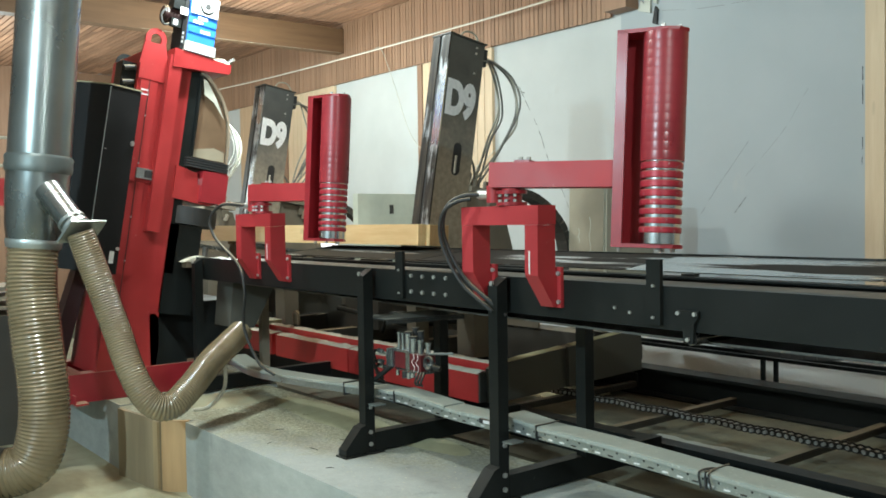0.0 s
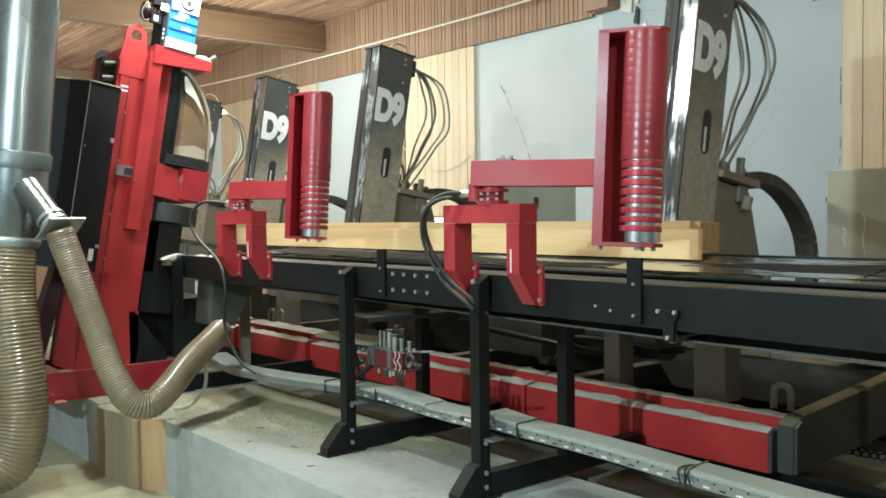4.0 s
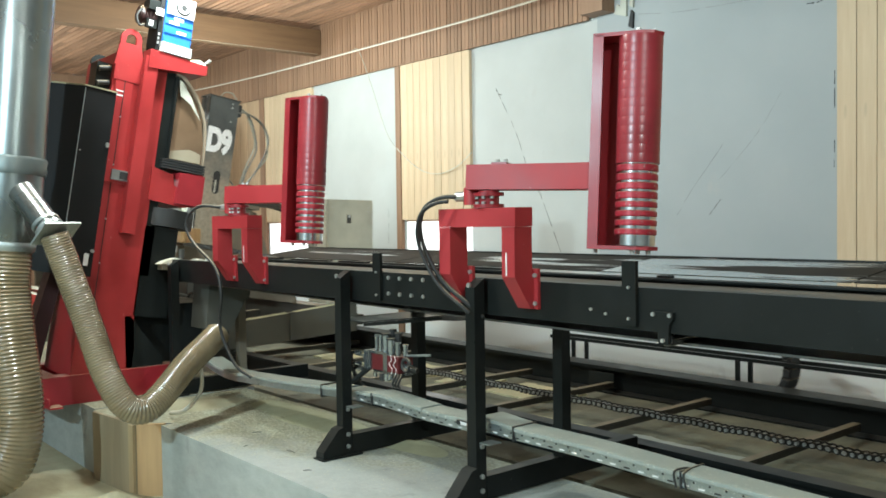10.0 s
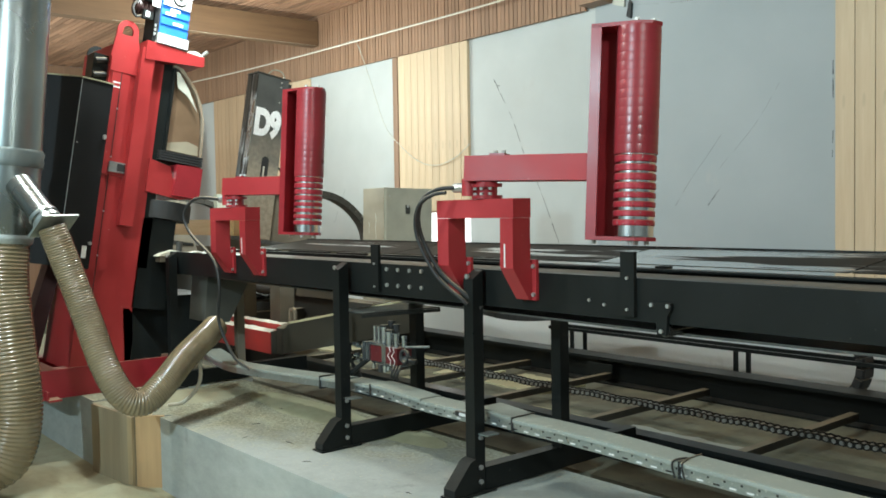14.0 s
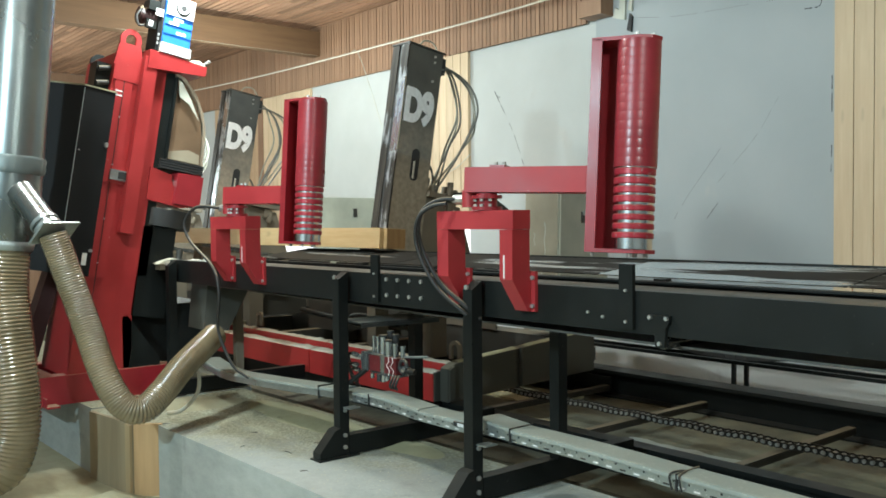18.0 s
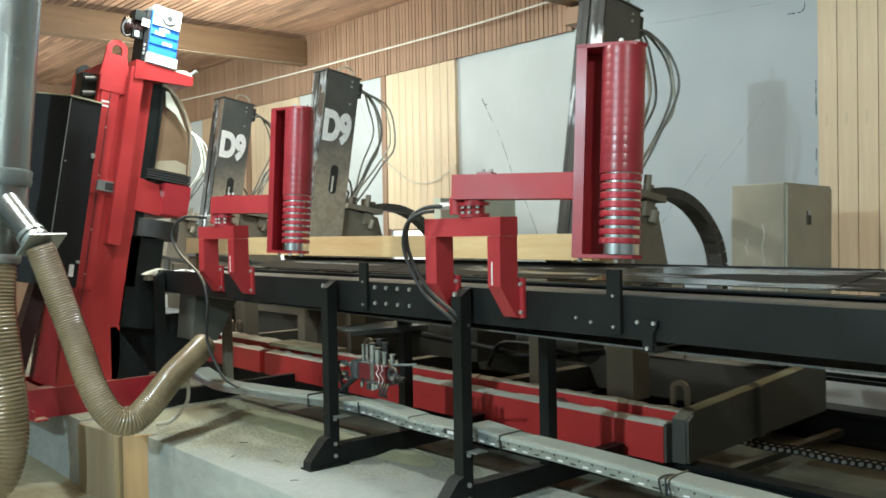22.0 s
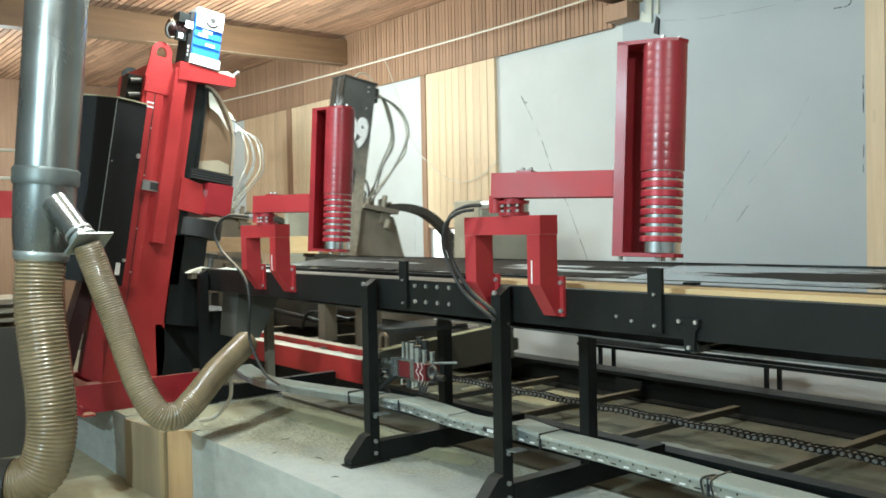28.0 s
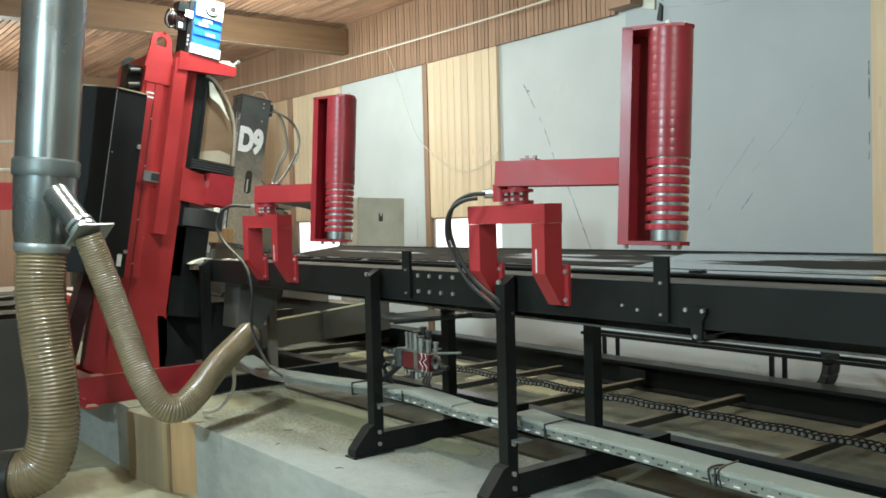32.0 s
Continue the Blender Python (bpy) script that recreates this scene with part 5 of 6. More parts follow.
    # the energy chain's end, drooping from the carriage to the bars by the wall
    for a, b in zip(*(lambda q: (q, q[1:]))(curve([(-0.3, 5.37, 0.93), (0.2, 5.37, 0.91), (0.5, 5.36, 0.84), (0.9, 5.34, 0.735), (1.4, 5.33, 0.69), (1.9, 5.34, 0.73), (2.4, 5.36, 0.82)], 6))):
        d = b - a
        part("chain_link", box((0.002, -0.055, -0.026), (d.length - 0.002, 0.055, 0.026), m=Matrix.Translation(a) @ d.to_track_quat("X", "Z").to_matrix().to_4x4()), RUBBER, car)
    # control cabinet on the carriage's end
    cm = Matrix.Translation((0.10, 4.66, 0.80)) @ pose(0, 0, 0, -1.5)
    cab = part("control_cabinet", box((0, 0, 0), (0.33, 0.55, 1.035), m=cm), CREAM_BOX, car, "cream sheet-metal control cabinet with a lock", bevel=0.006)
    part("front_panel", box((0.006, -0.004, 0.01), (0.324, -0.001, 1.028), m=cm), DUSTY_PANEL, cab, "brown dusty front sheet with pale drips")
    for u, wa, wb, r in ((0.205, 0.55, 0.80, 0.004), (0.185, 0.34, 0.56, 0.005), (0.235, 0.20, 0.42, 0.003), (0.10, 0.62, 0.72, 0.003)):
        part("drip", sweep([cm @ V((u + 0.008 * math.sin(k * 1.7), -0.0042, wa + (wb - wa) * k / 6)) for k in range(7)], [r * (0.4 + 0.1 * k) for k in range(7)], n=6), CREAM, cab, "pale dried drip")
    part("cabinet_door", box((0.331, 0.012, 0.02), (0.343, 0.538, 1.02), m=cm), CREAM_BOX, cab, bevel=0.004)
    part("lock", box((0.344, 0.23, 0.80), (0.349, 0.275, 0.88), m=cm), DUSTY_BLACK, cab, "small dark lock plate")
    part("lock_lever", box((0.35, 0.24, 0.855), (0.356, 0.262, 0.885), m=cm), BOLT, cab)
    bolts([cm @ V((0.343, v, w)) for v, w in ((0.05, 0.96), (0.49, 0.96), (0.49, 0.92), (0.05, 0.1), (0.49, 0.14))], (1, 0, 0), 0.006, 0.003, cab)
    part("cable_gland", rod(cm @ V((-0.05, 0.1, 0.88)), cm @ V((0, 0.1, 0.88)), 0.018, n=10), RUBBER, cab)
    flat = part("flat_cabinet", box((-2.13, 4.26, 0.78), (-2.05, 5.05, 1.84)), FLAT_BOX, car, "flat cream sheet-metal cabinet with a lock", bevel=0.005)
    part("lock", box((-2.049, 4.60, 1.66), (-2.044, 4.64, 1.74)), DUSTY_BLACK, flat, "small dark lock plate")
    bolts([(-2.05, y, z) for y, z in ((4.3, 1.79), (5.0, 1.79), (5.0, 1.7), (4.3, 1.2))], (1, 0, 0), 0.006, 0.003, flat)
    part("yellow_plate", box((-3.4, 3.56, 0.69), (-2.6, 3.78, 0.72)), SAWDUST, car, "pale heap of sawdust on the beam")
    return car


PEDESTAL = painted("brown_dusted_steel", (0.165, 0.14, 0.103), (0.2, 0.17, 0.125), 0.7, 0, 3, 0.6, 0.7)
GREY_DUST = painted("grey_dusted_steel", (0.085, 0.083, 0.07), (0.12, 0.115, 0.095), 0.6, 0, 4, 0.8, 0.72, (0.34, 0.3, 0.22))
DUSTY_PANEL = painted("dusty_brown_panel", (0.36, 0.31, 0.225), (0.42, 0.38, 0.29), 0.6, 0, 4, 0.2, 0.74)
CREAM_BOX = painted("dusty_cream_sheet", (0.47, 0.45, 0.36), (0.38, 0.34, 0.26), 0.5, 0, 3, 0.3, 0.75)
FLAT_BOX = painted("pale_cabinet_sheet", (0.60, 0.63, 0.52), (0.48, 0.48, 0.38), 0.5, 0, 3, 0.3, 0.75)
PALE_HOSE = painted("pale_hose", (0.35, 0.34, 0.275), (0.5, 0.47, 0.38), 0.5, 0, 8, 0.3, 0.66)
CHAIN_LINK = painted("dusty_plastic_links", (0.05, 0.045, 0.038), (0.14, 0.12, 0.09), 0.55, 0, 6, 0.85, 0.6, (0.26, 0.21, 0.14))
HOSES = painted("grey_hose", (0.17, 0.168, 0.15), (0.30, 0.285, 0.245), 0.42, 0, 8, 0.5, 0.66)


def face_steel(name, cut):
    """Steel rubbed bright by the logs, with resin and grime in long smears."""
    m, t, b = nodes_of(name)
    n, streak = noise_of(t, 2.2, 5, (1, 1, 0.9)), noise_of(t, 5, 5, (8, 1, 0.5), 0.65)
    rub = ramp(t, math_node(t, "ADD", math_node(t, "MULTIPLY", n, 0.7), math_node(t, "MULTIPLY", streak, 0.3)), [(cut, (0, 0, 0)), (cut + 0.07, (1, 1, 1))])
    grime = ramp(t, streak, [(0.35, (0.012, 0.0115, 0.010)), (0.65, (0.055, 0.045, 0.035))])
    link(t, mix(t, rub, grime, mix(t, streak, (0.42, 0.45, 0.47), (0.68, 0.72, 0.74))), b.inputs["Base Color"])
    link(t, ramp(t, rub, [(0, (0.5,) * 3), (1, (0.27,) * 3)]), b.inputs["Roughness"])
    link(t, ramp(t, rub, [(0, (0, 0, 0)), (1, (1, 1, 1))]), b.inputs["Metallic"])
    b.inputs["Specular IOR Level"].default_value = 0.25
    return m


FACE, BRIGHT_FACE = face_steel("grimy_post_face", 0.56), face_steel("rubbed_post_face", 0.45)
CARRIAGE = carriage()


# ---- log and boards ----
def log_and_boards():
    log = part("squared_log", box((-4.30, 0.066, 0.0), (0.23, 0.215, 0.130)), SAWN, bevel=0.004)
    tagged(log, "pale squared pine log lying on the carriage bunks", "log")
    part("end_grain", box((0.2305, 0.069, 0.003), (0.233, 0.212, 0.127)), END_GRAIN, log, "orange-brown end grain of the log")
    made = []
    for i in range(2):
        b = part("sawn_board", box((-4.302, -0.0, 0.0), (0.198, 0.029, 0.130)), SAWN, bevel=0.002)
        made.append(tagged(b, "long pale sawn pine board coming off the log", "board", "sawn boards"))
    return log, made


LOG, BOARDS = log_and_boards()


# ---- energy chain by the wall ----
def drag_chain():
    top = empty("energy_chain", (0, 0, 0), label="black plastic energy chain bent in a loop by the wall", category="energy chain")
    pts = [(-6.02 + i * 0.07, 0.845) for i in range(86)]
    pts += [(0.25 * math.sin(a), 0.595 + 0.25 * math.cos(a)) for a in [math.pi * k / 12 for k in range(0, 12)]]
    pts += [(-i * 0.07, 0.345) for i in range(0, 40)]
    shared = None
    for (xa, za), (xb, zb) in zip(pts, pts[1:]):
        ln = math.hypot(xb - xa, zb - za)
        if shared is None:
            bm = box((0.002, 5.44, -0.03), (0.066, 5.56, 0.03))
            box((0.010, 5.428, -0.022), (0.058, 5.4395, 0.022), bm)
            ob = part("link", bm, RUBBER, top)
            shared = ob.data
        else:
            ob = new("link", shared)
            ob.parent = top
        ob.matrix_basis = Matrix.Translation((xa, 0, za)) @ Matrix.Rotation(-math.atan2(zb - za, xb - xa), 4, "Y")
    return top


DRAG = drag_chain()


# ---- the band saw ----
def band_saw():
    saw = empty("band_saw", (-6.0, 1.77, DECK), label="tall leaning red band saw with black cabinet and blue gear motor", category="band saw")
    R = pose(0, 0, 0, -LEAN)

    def P(name, bm, mat, label="", bevel=0.004, smooth=False, parent=None):
        return part(name, bm, mat, parent or saw, label, bevel, smooth)

    # base frame, level on the plinth; its deeper red stands for shade there
    P("base_beam", box((-0.12, -0.16, 0.0), (0.0, 0.84, 0.19)), DEEP_RED)
    P("base_beam", box((-0.75, -0.16, 0.0), (-0.63, 0.66, 0.19)), DEEP_RED)
    P("base_foot", box((0.0, -0.13, 0.0), (0.10, -0.05, 0.012)), RED)
    P("base_gusset", slab([(-0.13, 0.012), (-0.12, 0.012), (-0.12, 0.06), (-0.13, 0.06)], "x", 0.0, 0.07), DEEP_RED)
    P("base_side", box((-0.628, -0.16, 0.0), (-0.122, -0.04, 0.19)), DEEP_RED)
    # leaning column: web with flanges
    P("column", slab([(0.0, 0.175), (0.40, 0.15), (0.40, 0.40), (0.37, 0.60), (0.365, 2.38), (0.0, 2.38)], "x", -0.60, -0.02, m=R), RED, "red painted steel column")
    P("rear_leg", slab([(-0.20, 0.19), (-0.08, 0.18), (0.0, 0.90), (-0.08, 0.95)], "x", -0.60, -0.45, m=R), DARK_MOTOR)
    P("column_strip", box((-0.02, 0.02, 0.85), (-0.008, 0.14, 2.25), m=R), RED)
    P("flange", box((-0.02, 0.18, 1.17), (0.05, 0.27, 2.40), m=R), RED, "red raised guide flange", bevel=0.006)
    P("flange_back", box((-0.5, 0.366, 0.9), (-0.02, 0.43, 2.36), m=R), BLACK)
    P("seam", box((-0.0085, 0.079, 0.60), (-0.0045, 0.083, 2.22), m=R), RUBBER, bevel=0)
    # fillets of weld dots
    bolts([R @ V((-0.006, 0.08, z)) for z in (0.62, 0.95, 1.25, 1.62, 1.95)], (1, 0, 0), 0.006, 0.004, saw)

    def eye(x, v, w, r=0.072):
        n = 14
        ring = [(v + r * math.cos(math.pi * k / n), w + r * math.sin(math.pi * k / n)) for k in range(n + 1)]
        inn = [(v + r * 0.5 * math.cos(math.pi * (1 - k / n)), w + r * 0.5 * math.sin(math.pi * (1 - k / n))) for k in range(n + 1)]
        return slab(ring + [(v - r, w - 0.03), (v - r * 0.5, w - 0.03)] + inn + [(v + r * 0.5, w - 0.03), (v + r, w - 0.03)], "x", x, x + 0.025, m=R)

    P("lifting_eye", eye(-0.03, 0.085, 2.49), RED, "red lifting eye", bevel=0.003)
    P("lifting_eye", eye(-0.60, 0.075, 2.405, 0.065), BLACK, "dark lifting eye", bevel=0.003)
    P("eye_foot", slab([(-0.01, 2.30), (0.20, 2.30), (0.157, 2.459), (0.013, 2.459)], "x", -0.03, -0.005, m=R), RED, bevel=0.003)
    P("eye_plate", box((-0.025, 0.0, 2.2), (-0.004, 0.24, 2.38), m=R), RED)
    P("display", box((-0.018, 0.03, 1.50), (-0.002, 0.20, 1.61), m=R), RED)
    scr = P("display_panel", box((-0.002, 0.07, 1.52), (0.012, 0.19, 1.59), m=R), GALV, "small grey display panel", bevel=0.003)
    P("screen", box((0.012, 0.125, 1.53), (0.0135, 0.18, 1.58), m=R), RUBBER, parent=scr, bevel=0)
    P("label_plate", box((-0.019, 0.03, 2.12), (-0.006, 0.08, 2.13), m=R), WHITE_PAINT, bevel=0)
    P("label_plate", box((-0.019, 0.03, 2.09), (-0.006, 0.08, 2.10), m=R), WHITE_PAINT, bevel=0)
    P("clamp", box((-0.2, -0.10, 2.0), (-0.06, -0.002, 2.30), m=R), BLACK, "black belt tensioner clamp")
    for w in (2.05, 2.15, 2.25):
        P("clamp_arm", rod(R @ V((-0.05, -0.09, w)), R @ V((-0.05, -0.01, w + 0.02)), 0.018, n=12), RUBBER, smooth=True)
    # black cabinet with bevelled front
    cab = P("cabinet", slab([(-0.55, -0.36), (-0.55, -0.0), (0.10, -0.0), (0.10, -0.20), (-0.10, -0.40)], "z", 0.85, 2.08, m=R), CABINET, "tall matt black sheet-metal cabinet", bevel=0.006)
    P("cabinet_rim", slab([(-0.56, -0.365), (-0.56, 0.003), (0.106, 0.003), (0.106, -0.202), (-0.10, -0.41)], "z", 2.081, 2.09, m=R), SAWDUST, "dusty rim", bevel=0, parent=cab)
    P("cabinet_edge", rod(R @ V((0.101, -0.2, 0.86)), R @ V((0.101, -0.2, 2.07)), 0.003, n=6), GALV, parent=cab, bevel=0)
    bolts([R @ V((0.10, -0.015, w)) for w in (1.02, 1.72, 1.73)], (1, 0, 0), 0.012, 0.02, cab, "knob")
    bolts([R @ V((0.10, -0.18, 1.66))], (1, 0, 0), 0.005, 0.004, cab)
    P("sticker", box((0.10, -0.06, 0.92), (0.103, -0.03, 1.0), m=R), WHITE_PAINT, parent=cab, bevel=0)
    # top arm with motor
    P("top_arm", slab([(0.20, 2.32), (0.61, 2.365), (0.62, 2.375), (0.62, 2.435), (0.20, 2.45)], "x", -0.45, 0.06, m=R), RED, "red top arm dusted with chips", bevel=0.006)
    P("sawdust_crust", slab([(0.49, 2.437), (0.615, 2.437), (0.60, 2.452), (0.56, 2.468), (0.51, 2.458)], "x", -0.3, 0.05, m=R), CRUST, "pale sawdust lying on the arm", bevel=0.003)
    P("sawdust_crust", slab([(0.02, 2.383), (0.19, 2.383), (0.17, 2.41), (0.10, 2.43), (0.05, 2.41)], "x", -0.35, -0.035, m=R), CRUST, "pale sawdust lying on the column", bevel=0.003)
    P("gear_housing", slab([(0.27, 2.455), (0.475, 2.455), (0.475, 2.824), (0.44, 2.849), (0.30, 2.849), (0.27, 2.824)], "x", -0.12, 0.05, m=R), BLUE, "blue gear housing", bevel=0.008)
    for w in (2.526, 2.592, 2.658, 2.725):
        P("housing_rib", box((0.05, 0.275, w), (0.058, 0.47, w + 0.028), m=R), BLUE, bevel=0.003)
    P("gear_foot", box((-0.12, 0.262, 2.453), (0.07, 0.483, 2.521), m=R), PALE_CAST, "pale cast foot", bevel=0.005)
    P("gear_cap", box((0.05, 0.275, 2.725), (0.066, 0.47, 2.86), m=R), PALE_CAST, "pale cast cover", bevel=0.01)
    P("bearing", rod(R @ V((0.066, 0.385, 2.79)), R @ V((0.072, 0.385, 2.79)), 0.052, n=24), RUBBER, "dark seal of the bearing", bevel=0, smooth=True)
    P("bearing_ring", rod(R @ V((0.072, 0.385, 2.79)), R @ V((0.078, 0.385, 2.79)), 0.042, n=24), PALE_CAST, bevel=0, smooth=True)
    P("bearing_hub", rod(R @ V((0.078, 0.385, 2.79)), R @ V((0.082, 0.385, 2.79)), 0.02, n=20), RUBBER, bevel=0, smooth=True)
    P("gear_cover_top", box((-0.121, 0.272, 2.80), (0.049, 0.473, 2.862), m=R), PALE_CAST, bevel=0.01)
    P("motor", rod(R @ V((-0.06, 0.27, 2.692)), R @ V((-0.06, 0.12, 2.692)), 0.058, n=20), DARK_MOTOR, "dark red electric motor", bevel=0, smooth=True)
    for v in (0.13, 0.155, 0.18, 0.205, 0.23):
        P("motor_fin", rod(R @ V((-0.06, v, 2.692)), R @ V((-0.06, v + 0.008, 2.692)), 0.066, n=20), DARK_MOTOR, bevel=0, smooth=True)
    P("terminal_box", box((-0.08, 0.16, 2.73), (0.03, 0.25, 2.80), m=R), BLACK, bevel=0.006)
    for v, w in ((0.30, 2.66), (0.36, 2.60), (0.33, 2.69)):
        P("maker_plate", box((0.0585, v, w), (0.0605, v + 0.07, w + 0.02), m=R), WHITE_PAINT, "small pale plate", bevel=0)
    P("motor_label", box((0.056, 0.2, 2.692), (0.06, 0.255, 2.741), m=R), WHITE_PAINT, bevel=0)
    P("coupling_plate", box((-0.14, 0.235, 2.46), (0.04, 0.262, 2.82), m=R), CABINET, "dark blue-black flange plate", bevel=0.006)
    P("sensor_box", box((0.0, 0.155, 2.60), (0.035, 0.225, 2.66), m=R), BLACK, bevel=0.008)
    P("sticker", box((0.0352, 0.17, 2.612), (0.037, 0.2, 2.65), m=R), PALE_CAST, bevel=0)
    for w in (2.50, 2.53, 2.56):
        P("chain_link", rod(R @ V((0.042, 0.245, w)), R @ V((0.046, 0.245, w + 0.018)), 0.007, n=8), PALE_CAST, bevel=0)
    P("cable", sweep([R @ p for p in curve([(0.0, 0.16, 2.62), (0.02, 0.11, 2.60), (0.01, 0.09, 2.66), (0.0, 0.12, 2.72)], 6)], 0.008, n=8), RUBBER, bevel=0)
    P("chain_drive", rod(R @ V((0.02, 0.26, 2.47)), R @ V((0.02, 0.27, 2.70)), 0.018, n=10), RUBBER, bevel=0)
    P("sensor", rod(R @ V((-0.1, 0.6, 2.42)), R @ V((0.0, 0.66, 2.50)), 0.013, n=10), BOLT, bevel=0)
    # blade wheel behind a dusty guard
    G = R @ Matrix.Translation((0, 0, 0.13))
    P("wheel", rod(G @ V((-0.45, 0.40, 1.86)), G @ V((-0.36, 0.40, 1.86)), 0.36, n=40), DUSTY_BLACK, "dark band wheel", bevel=0, smooth=True)
    out = [(0.43, 2.22), (0.50, 2.20), (0.60, 2.10), (0.67, 1.98), (0.705, 1.85), (0.715, 1.70), (0.715, 1.60), (0.705, 1.60), (0.70, 1.75), (0.68, 1.90), (0.62, 2.04), (0.54, 2.14), (0.47, 2.19), (0.43, 2.20)]
    P("guard", slab(out, "x", -0.42, 0.0, m=G), GUARD, "curved dusty plastic guard", bevel=0, smooth=True)
    P("guard_side", slab([(0.435, 2.19), (0.52, 2.15), (0.61, 2.04), (0.665, 1.92), (0.69, 1.78), (0.70, 1.61), (0.435, 1.61)], "x", -0.03, -0.02, m=G), GUARD_SIDE, "dusty brown see-through side of the guard", bevel=0)
    P("guard_frame", box((-0.42, 0.432, 1.605), (0.015, 0.446, 2.19), m=G), BLACK, bevel=0.002)
    P("guard_lip", slab([(0.45, 2.17), (0.475, 2.165), (0.56, 2.06), (0.64, 1.92), (0.55, 2.02), (0.475, 2.06)], "x", 0.002, 0.008, m=G), CREAM, "pale bent lip of the guard", bevel=0)
    for i in range(4):
        P("brush_strip", box((-0.45, 0.40, 1.535 + i * 0.018), (0.02, 0.72, 1.547 + i * 0.018), m=G), RUBBER, bevel=0.002)
    P("lower_arm", slab([(0.345, 1.53), (0.50, 1.50), (0.52, 1.42), (0.60, 1.42), (0.60, 1.53), (0.72, 1.535), (0.72, 1.31), (0.60, 1.28), (0.345, 1.30)], "x", -0.30, 0.0, m=G), RED, "red lower guide arm", bevel=0.005)
    P("guide_block", box((-0.12, 0.53, 1.30), (0.04, 0.72, 1.52), m=G), DEEP_RED, bevel=0.006)
    P("disc", rod(G @ V((-0.2, 0.53, 1.13)), G @ V((-0.2, 0.53, 1.255)), 0.225, n=36), RUBBER, "black rubber-rimmed disc", bevel=0, smooth=True)
    P("sawdust_drift", slab([(0.44, 1.612), (0.69, 1.612), (0.685, 1.68), (0.6, 1.70), (0.44, 1.66)], "x", -0.019, -0.012, m=G), DUSTY_PANEL, "pale sawdust behind the guard", bevel=0)
    P("lower_block", box((-0.3, 0.36, 0.62), (-0.02, 0.60, 1.25), m=R), BLACK, "dark lower guide block", bevel=0.006)
    P("lower_wheel", rod((-0.45, 0.62, 1.02), (-0.30, 0.62, 1.02), 0.16, n=28), DUSTY, "dusty lower wheel cover", smooth=True)
    # outlet hood to the hose
    P("outlet_hood", slab([(0.80, 0.46), (0.98, 0.44), (1.22, 0.86), (0.84, 0.86)], "x", 0.15, 0.40), GREY_DUST, "dusty sheet-metal dust outlet", bevel=0.004)
    P("brace_plate", slab([(0.40, 0.19), (0.66, 0.19), (0.66, 0.24), (0.44, 0.55), (0.40, 0.55)], "x", -0.1, -0.02), BLACK)
    P("back_box", box((-0.7, 0.42, 0.19), (-0.15, 1.1, 0.60)), BLACK)
    P("crosspiece", box((-0.02, 0.64, 0.86), (0.06, 1.02, 0.90)), DUSTY)
    P("sawdust_lump", slab([(0.62, 0.901), (0.98, 0.901), (0.93, 0.925), (0.84, 0.915), (0.74, 0.94), (0.66, 0.92)], "x", -0.02, 0.07), CRUST, "pale lump of sawdust")
    P("peg", rod((0.05, 0.78, 0.90), (0.05, 0.79, 1.0), 0.022, n=10), DUSTY_BLACK)
    P("peg", rod((0.10, 0.86, 0.84), (0.16, 0.95, 0.92), 0.025, n=10), CREAM)
    return saw


CABINET = painted("matt_black_sheet", (0.012, 0.0125, 0.0135), (0.03, 0.03, 0.03), 0.5, 0, 3, 0.3, 0.75, (0.25, 0.2, 0.13))
PALE_CAST = painted("pale_cast_metal", (0.66, 0.67, 0.68), (0.45, 0.45, 0.44), 0.45, 0, 8, 0.3, 0.68)
DARK_MOTOR = painted("dark_red_motor", (0.030, 0.009, 0.009), (0.12, 0.06, 0.05), 0.45, 0, 6, 0.6, 0.66)
band_saw()


# ---- dust extraction ----
def corrugated(pts, r, pitch, name, parent, label="", n=30):
    """A flexible hose with round ribs at an even pitch."""
    line = curve(pts, 300)
    out, rad, acc, k = [line[0]], [r], 0.0, 0
    step = pitch / 6
    for a, b in zip(line, line[1:]):
        acc += (b - a).length
        if acc >= step:
            acc -= step
            k += 1
            out.append(b)
            rad.append(r + pitch * 0.17 * math.cos(k * math.pi / 3))
    ob = part(name, sweep(out, rad, n=n), HOSE, parent, label)
    for p in ob.data.polygons:
        p.use_smooth = True
    return ob


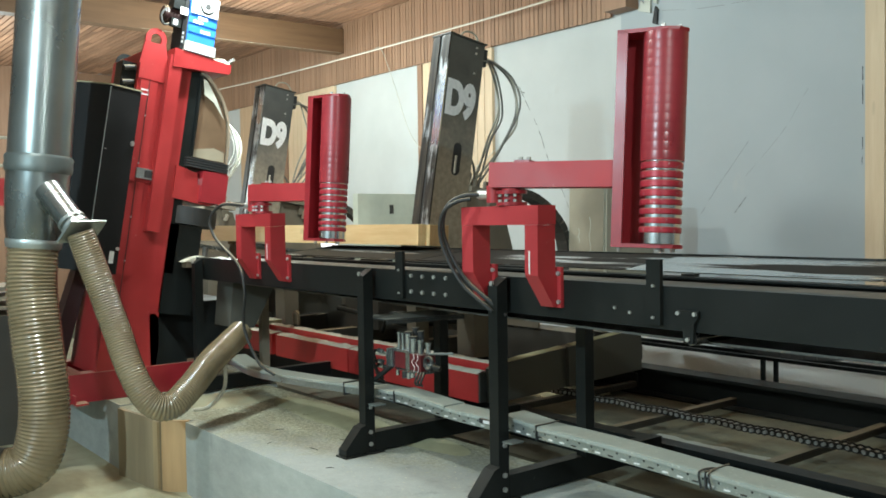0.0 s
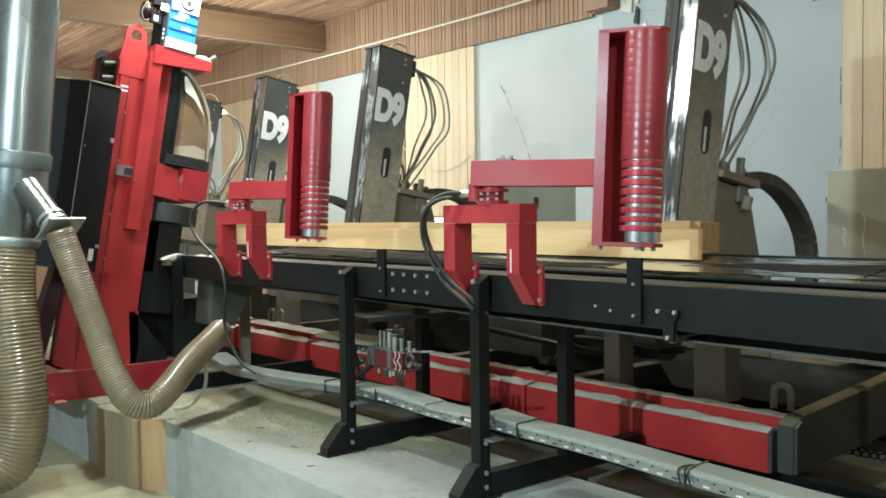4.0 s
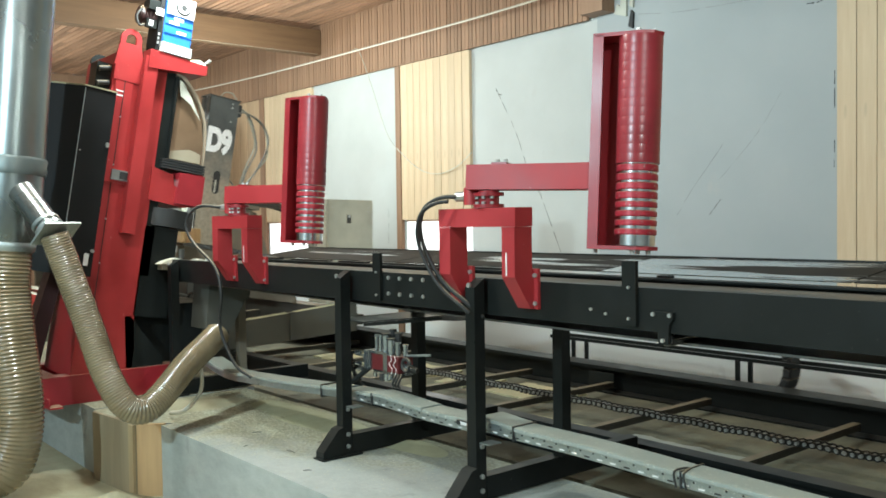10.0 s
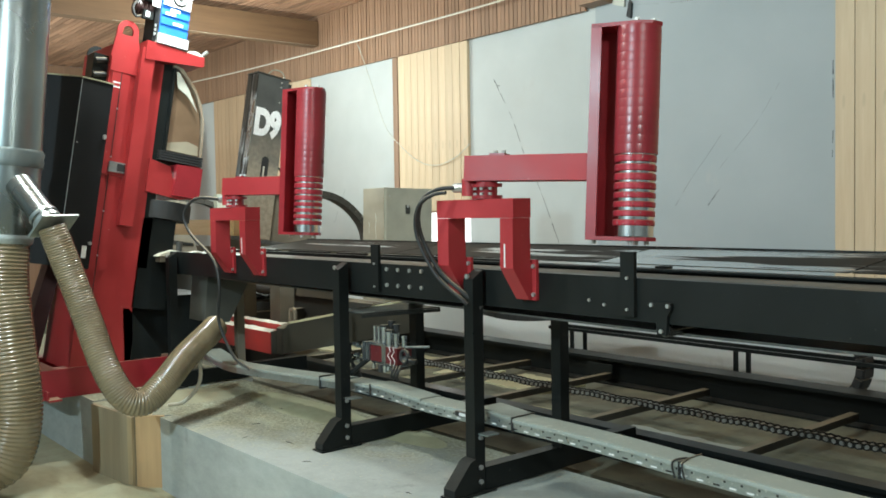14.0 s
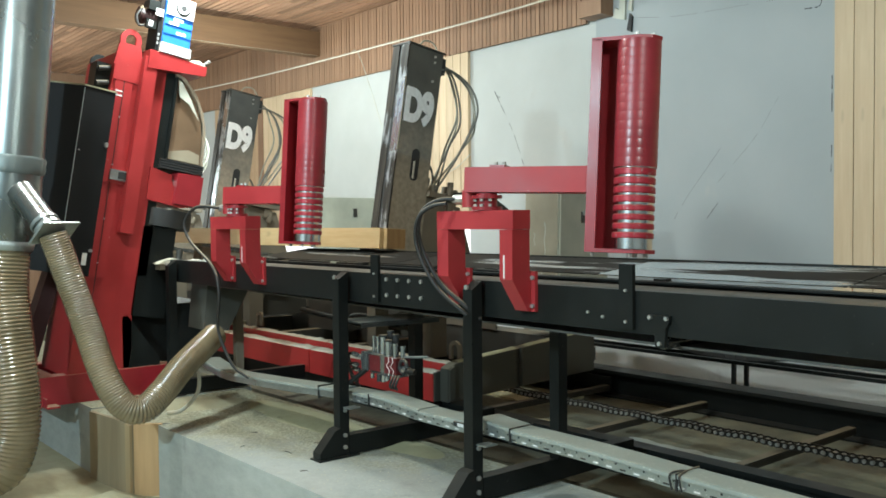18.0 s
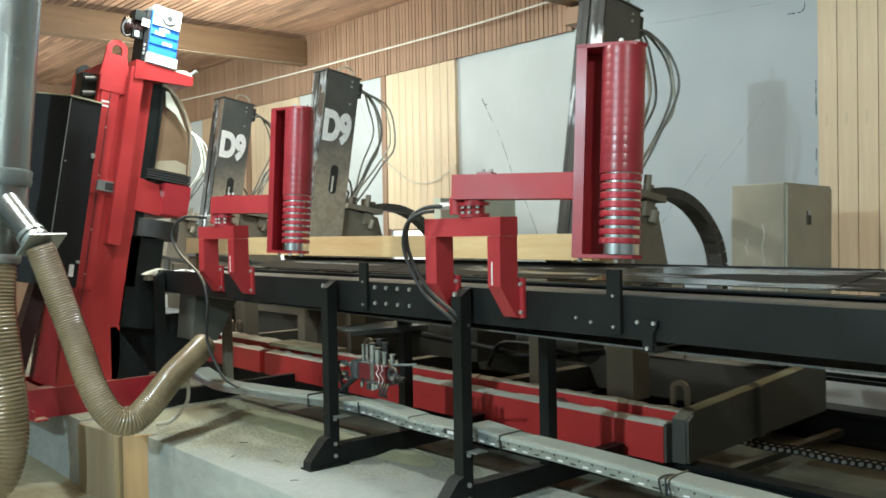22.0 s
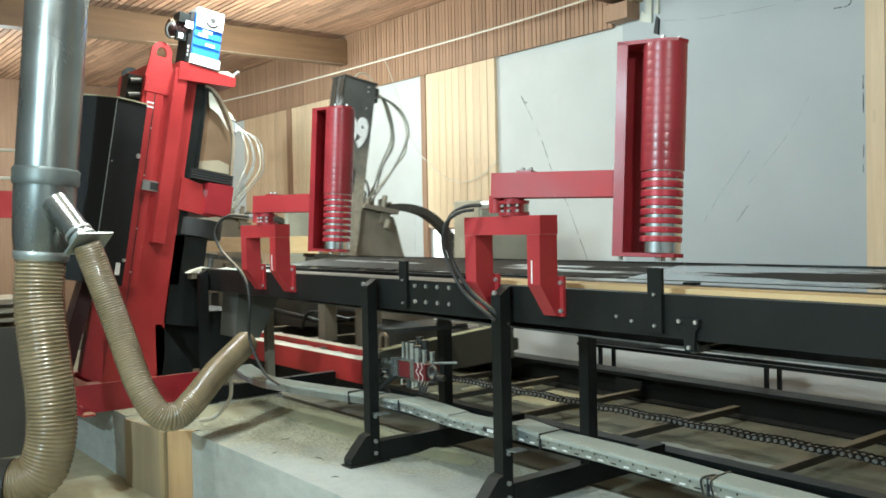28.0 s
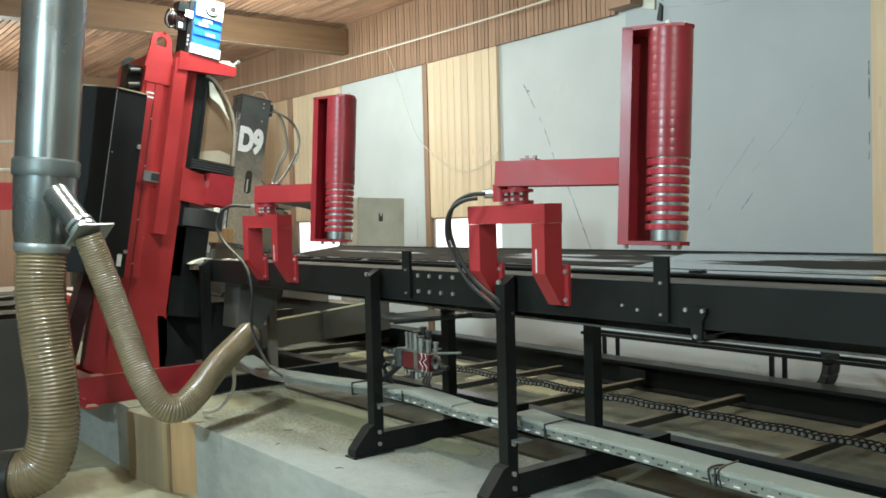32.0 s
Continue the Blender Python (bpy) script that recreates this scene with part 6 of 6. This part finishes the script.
def dust_pipes():
    duct = empty("dust_duct", (0, 0, 0), label="wide galvanised extraction duct with a branch and brown flexible hoses", category="duct")
    a, b = V((-5.385, 1.48, 3.7)), V((-5.434, 1.297, 1.443))
    at = lambda z: a + (b - a) * ((a.z - z) / (a.z - b.z))
    part("pipe", sweep([at(4.05), at(1.98)], 0.172, n=48), DUCT, duct, smooth=True)
    part("collar", sweep([at(2.0), at(1.985), at(1.95), at(1.935), at(1.90)], [0.178, 0.186, 0.181, 0.186, 0.178], n=48), DULL_DUCT, duct, smooth=True)
    part("lower_pipe", sweep([at(1.94), at(1.80), at(1.60), at(1.50), at(1.46)], [0.172, 0.172, 0.162, 0.146, 0.138], n=48), DUCT, duct, "tapered branch piece of galvanised sheet", smooth=True)
    part("clamp_ring", sweep([at(1.52), at(1.51), at(1.49), at(1.47)], [0.150, 0.154, 0.152, 0.147], n=40), GALV, duct, smooth=True)
    p0, p1 = V((-5.235, 1.335, 1.80)), V((-5.02, 1.435, 1.565))
    part("branch_pipe", sweep([p0, p1], 0.07, n=32), DUCT, duct, smooth=True)
    d = (p1 - p0).normalized()
    for q in (0.25, 0.29):
        part("band", sweep([p0 + d * q, p0 + d * (q + 0.02)], 0.077, n=32), GALV, duct, smooth=True)
    m = Matrix.Translation(p1 + d * 0.0) @ d.to_track_quat("Z", "X").to_matrix().to_4x4()
    part("slide_gate", box((-0.08, -0.14, -0.006), (0.08, 0.10, 0.006), m=m), GALV, duct, "flat sheet-metal slide gate", bevel=0.003)
    corrugated([(-5.434, 1.297, 1.48), (-5.42, 1.28, 1.24), (-5.38, 1.29, 0.95), (-5.35, 1.31, 0.66), (-5.345, 1.30, 0.43), (-5.37, 1.25, 0.26), (-5.43, 1.15, 0.20), (-5.5, 1.03, 0.20)], 0.137, 0.0225, "hose", duct, "brown translucent ribbed suction hose")
    corrugated([p1 + d * 0.01, (-4.985, 1.51, 1.32), (-4.92, 1.58, 1.05), (-4.82, 1.63, 0.80), (-4.75, 1.70, 0.635), (-4.72, 1.80, 0.595), (-4.75, 1.92, 0.665), (-4.86, 2.10, 0.785), (-5.0, 2.30, 0.875), (-5.08, 2.40, 0.915)], 0.0755, 0.0145, "hose", duct, "brown translucent ribbed suction hose")
    part("ground_wire", sweep(curve([(-5.0, 2.25, 0.80), (-4.93, 2.22, 0.62), (-5.0, 2.15, 0.50), (-5.15, 2.12, 0.46)]), 0.012, n=8), CREAM, duct, smooth=True)
    part("floor_pipe", rod((-5.45, 1.12, 0.17), (-5.8, 0.6, 0.17), 0.17, n=32), BLACK, duct, "black steel suction pipe on the floor", smooth=True)


dust_pipes()


def back_clutter():
    """Things half seen behind the saw and by the far wall."""
    stack = empty("guard_rail", (0, 0, 0), label="pale steel handrail on posts far behind the saw", category="railing")
    for z in (2.70, 2.35):
        part("rail", rod((-12.0, 0.8, z), (-12.0, 4.8, z), 0.02, n=8), CREAM, stack)
    for y in (0.8, 2.2, 3.6):
        part("post", rod((-12.0, y, 0.001), (-12.0, y, 2.7), 0.02, n=8), CREAM, stack)
    fr = empty("red_frame", (0, 0, 0), label="red steel frame with braces behind the saw", category="machine frame")
    part("beam", box((-8.6, 0.7, 1.78), (-8.5, 2.3, 2.02)), RED, fr, bevel=0.004)
    for y in (0.8, 2.1):
        part("post", box((-8.6, y, 0.001 if y < 1.5 else DECK), (-8.5, y + 0.1, 1.779)), RED, fr, bevel=0.004)
    part("brace", rod((-8.55, 0.9, 1.75), (-8.55, 2.0, 0.7), 0.025, n=8), RUBBER, fr)
    pal = empty("crate", (0, 0, 0), label="dark machine crate with dusty slats behind the hoses", category="crate")
    part("body", box((-7.9, 0.9, 0.001), (-7.0, 1.7, 0.95)), DUSTY_BLACK, pal, bevel=0.01)
    for z in (0.99, 1.06, 1.13):
        part("slat", box((-7.6, 1.3, z), (-7.0, 1.65, z + 0.025)), DUSTY, pal)


back_clutter()


# ---- what moves ----
def place_on(t):
    for (ta, xa), (tb, xb) in zip(RUN, RUN[1:]):
        if ta <= t <= tb:
            return xa + (xb - xa) * (t - ta) / (tb - ta)
    return RUN[-1][1] if t > RUN[-1][0] else RUN[0][1]


def motions():
    walk(CARRIAGE, [(t, pose(x, 0, 0)) for t, x in RUN])
    walk(LOG, [(t, pose(x, 3.235, 1.444, -3)) for t, x in RUN])
    walk(DRAG, [(t, pose(x / 2 + 0.67, 0, 0)) for t, x in RUN])
    # each board leaves the log, slides down the plate, tips over on to the belt and rides off: seconds, y, z, tilt, lead over the carriage
    for ob, lead, start, fall in ((BOARDS[0], 0.0, 3.4, ((3.75, 3.205, 1.42, -3, 0.03), (4.1, 3.18, 1.405, -3, 0.045), (4.48, 3.10, 1.392, -2, 0.10), (4.88, 3.04, 1.387, 0, 0.115), (5.18, 2.90, 1.366, 4, 0.15), (5.32, 2.85, 1.36, 12, 0.17), (5.45, 2.82, 1.36, 30, 0.19), (5.55, 2.76, 1.355, 58, 0.2), (5.7, 2.73, 1.347, 80, 0.2), (5.85, 2.72, 1.344, 90, 0.2))),
                                  (BOARDS[1], 0.032, 21.8, ((22.4, 3.25, 1.437, -3, 0.03), (22.8, 3.22, 1.42, -3, 0.035), (23.2, 3.19, 1.405, -3, 0.045), (23.6, 3.10, 1.392, -2, 0.10), (24.0, 3.04, 1.387, 0, 0.115), (24.3, 2.90, 1.366, 4, 0.15), (24.42, 2.85, 1.36, 12, 0.17), (24.5, 2.82, 1.36, 25, 0.19), (24.58, 2.76, 1.355, 58, 0.2), (24.66, 2.73, 1.347, 84, 0.2), (24.75, 2.72, 1.344, 90, 0.2)))):
        rows = [(t, pose(x, 3.237 + lead, 1.444, -3)) for t, x in RUN if t <= start]
        rows += [(t, pose(place_on(t) + dx, y, z, r)) for t, y, z, r, dx in fall]
        if ob == BOARDS[0]:
            tail = ((6.0, -1.05), (7.0, -0.5), (7.6, 0.0), (8.5, 1.0), (9.0, 1.85), (9.5, 2.9), (10.0, 4.2), (10.5, 5.4), (11.0, 6.5))
        else:
            tail = ((25.2, -1.1), (25.5, -0.95), (26.5, -0.2), (27.5, 0.75), (28.0, 1.22), (28.5, 1.75), (29.2, 2.43), (30.0, 2.78), (30.5, 3.2), (31.0, 4.0), (31.5, 5.0))
        rows += [(t, pose(x, 2.72, 1.344, 90)) for t, x in tail]
        rows.append((32.0, pose(rows[-1][1].translation.x + 0.3, 2.72, 1.344, 90)))
        walk(ob, rows)


motions()
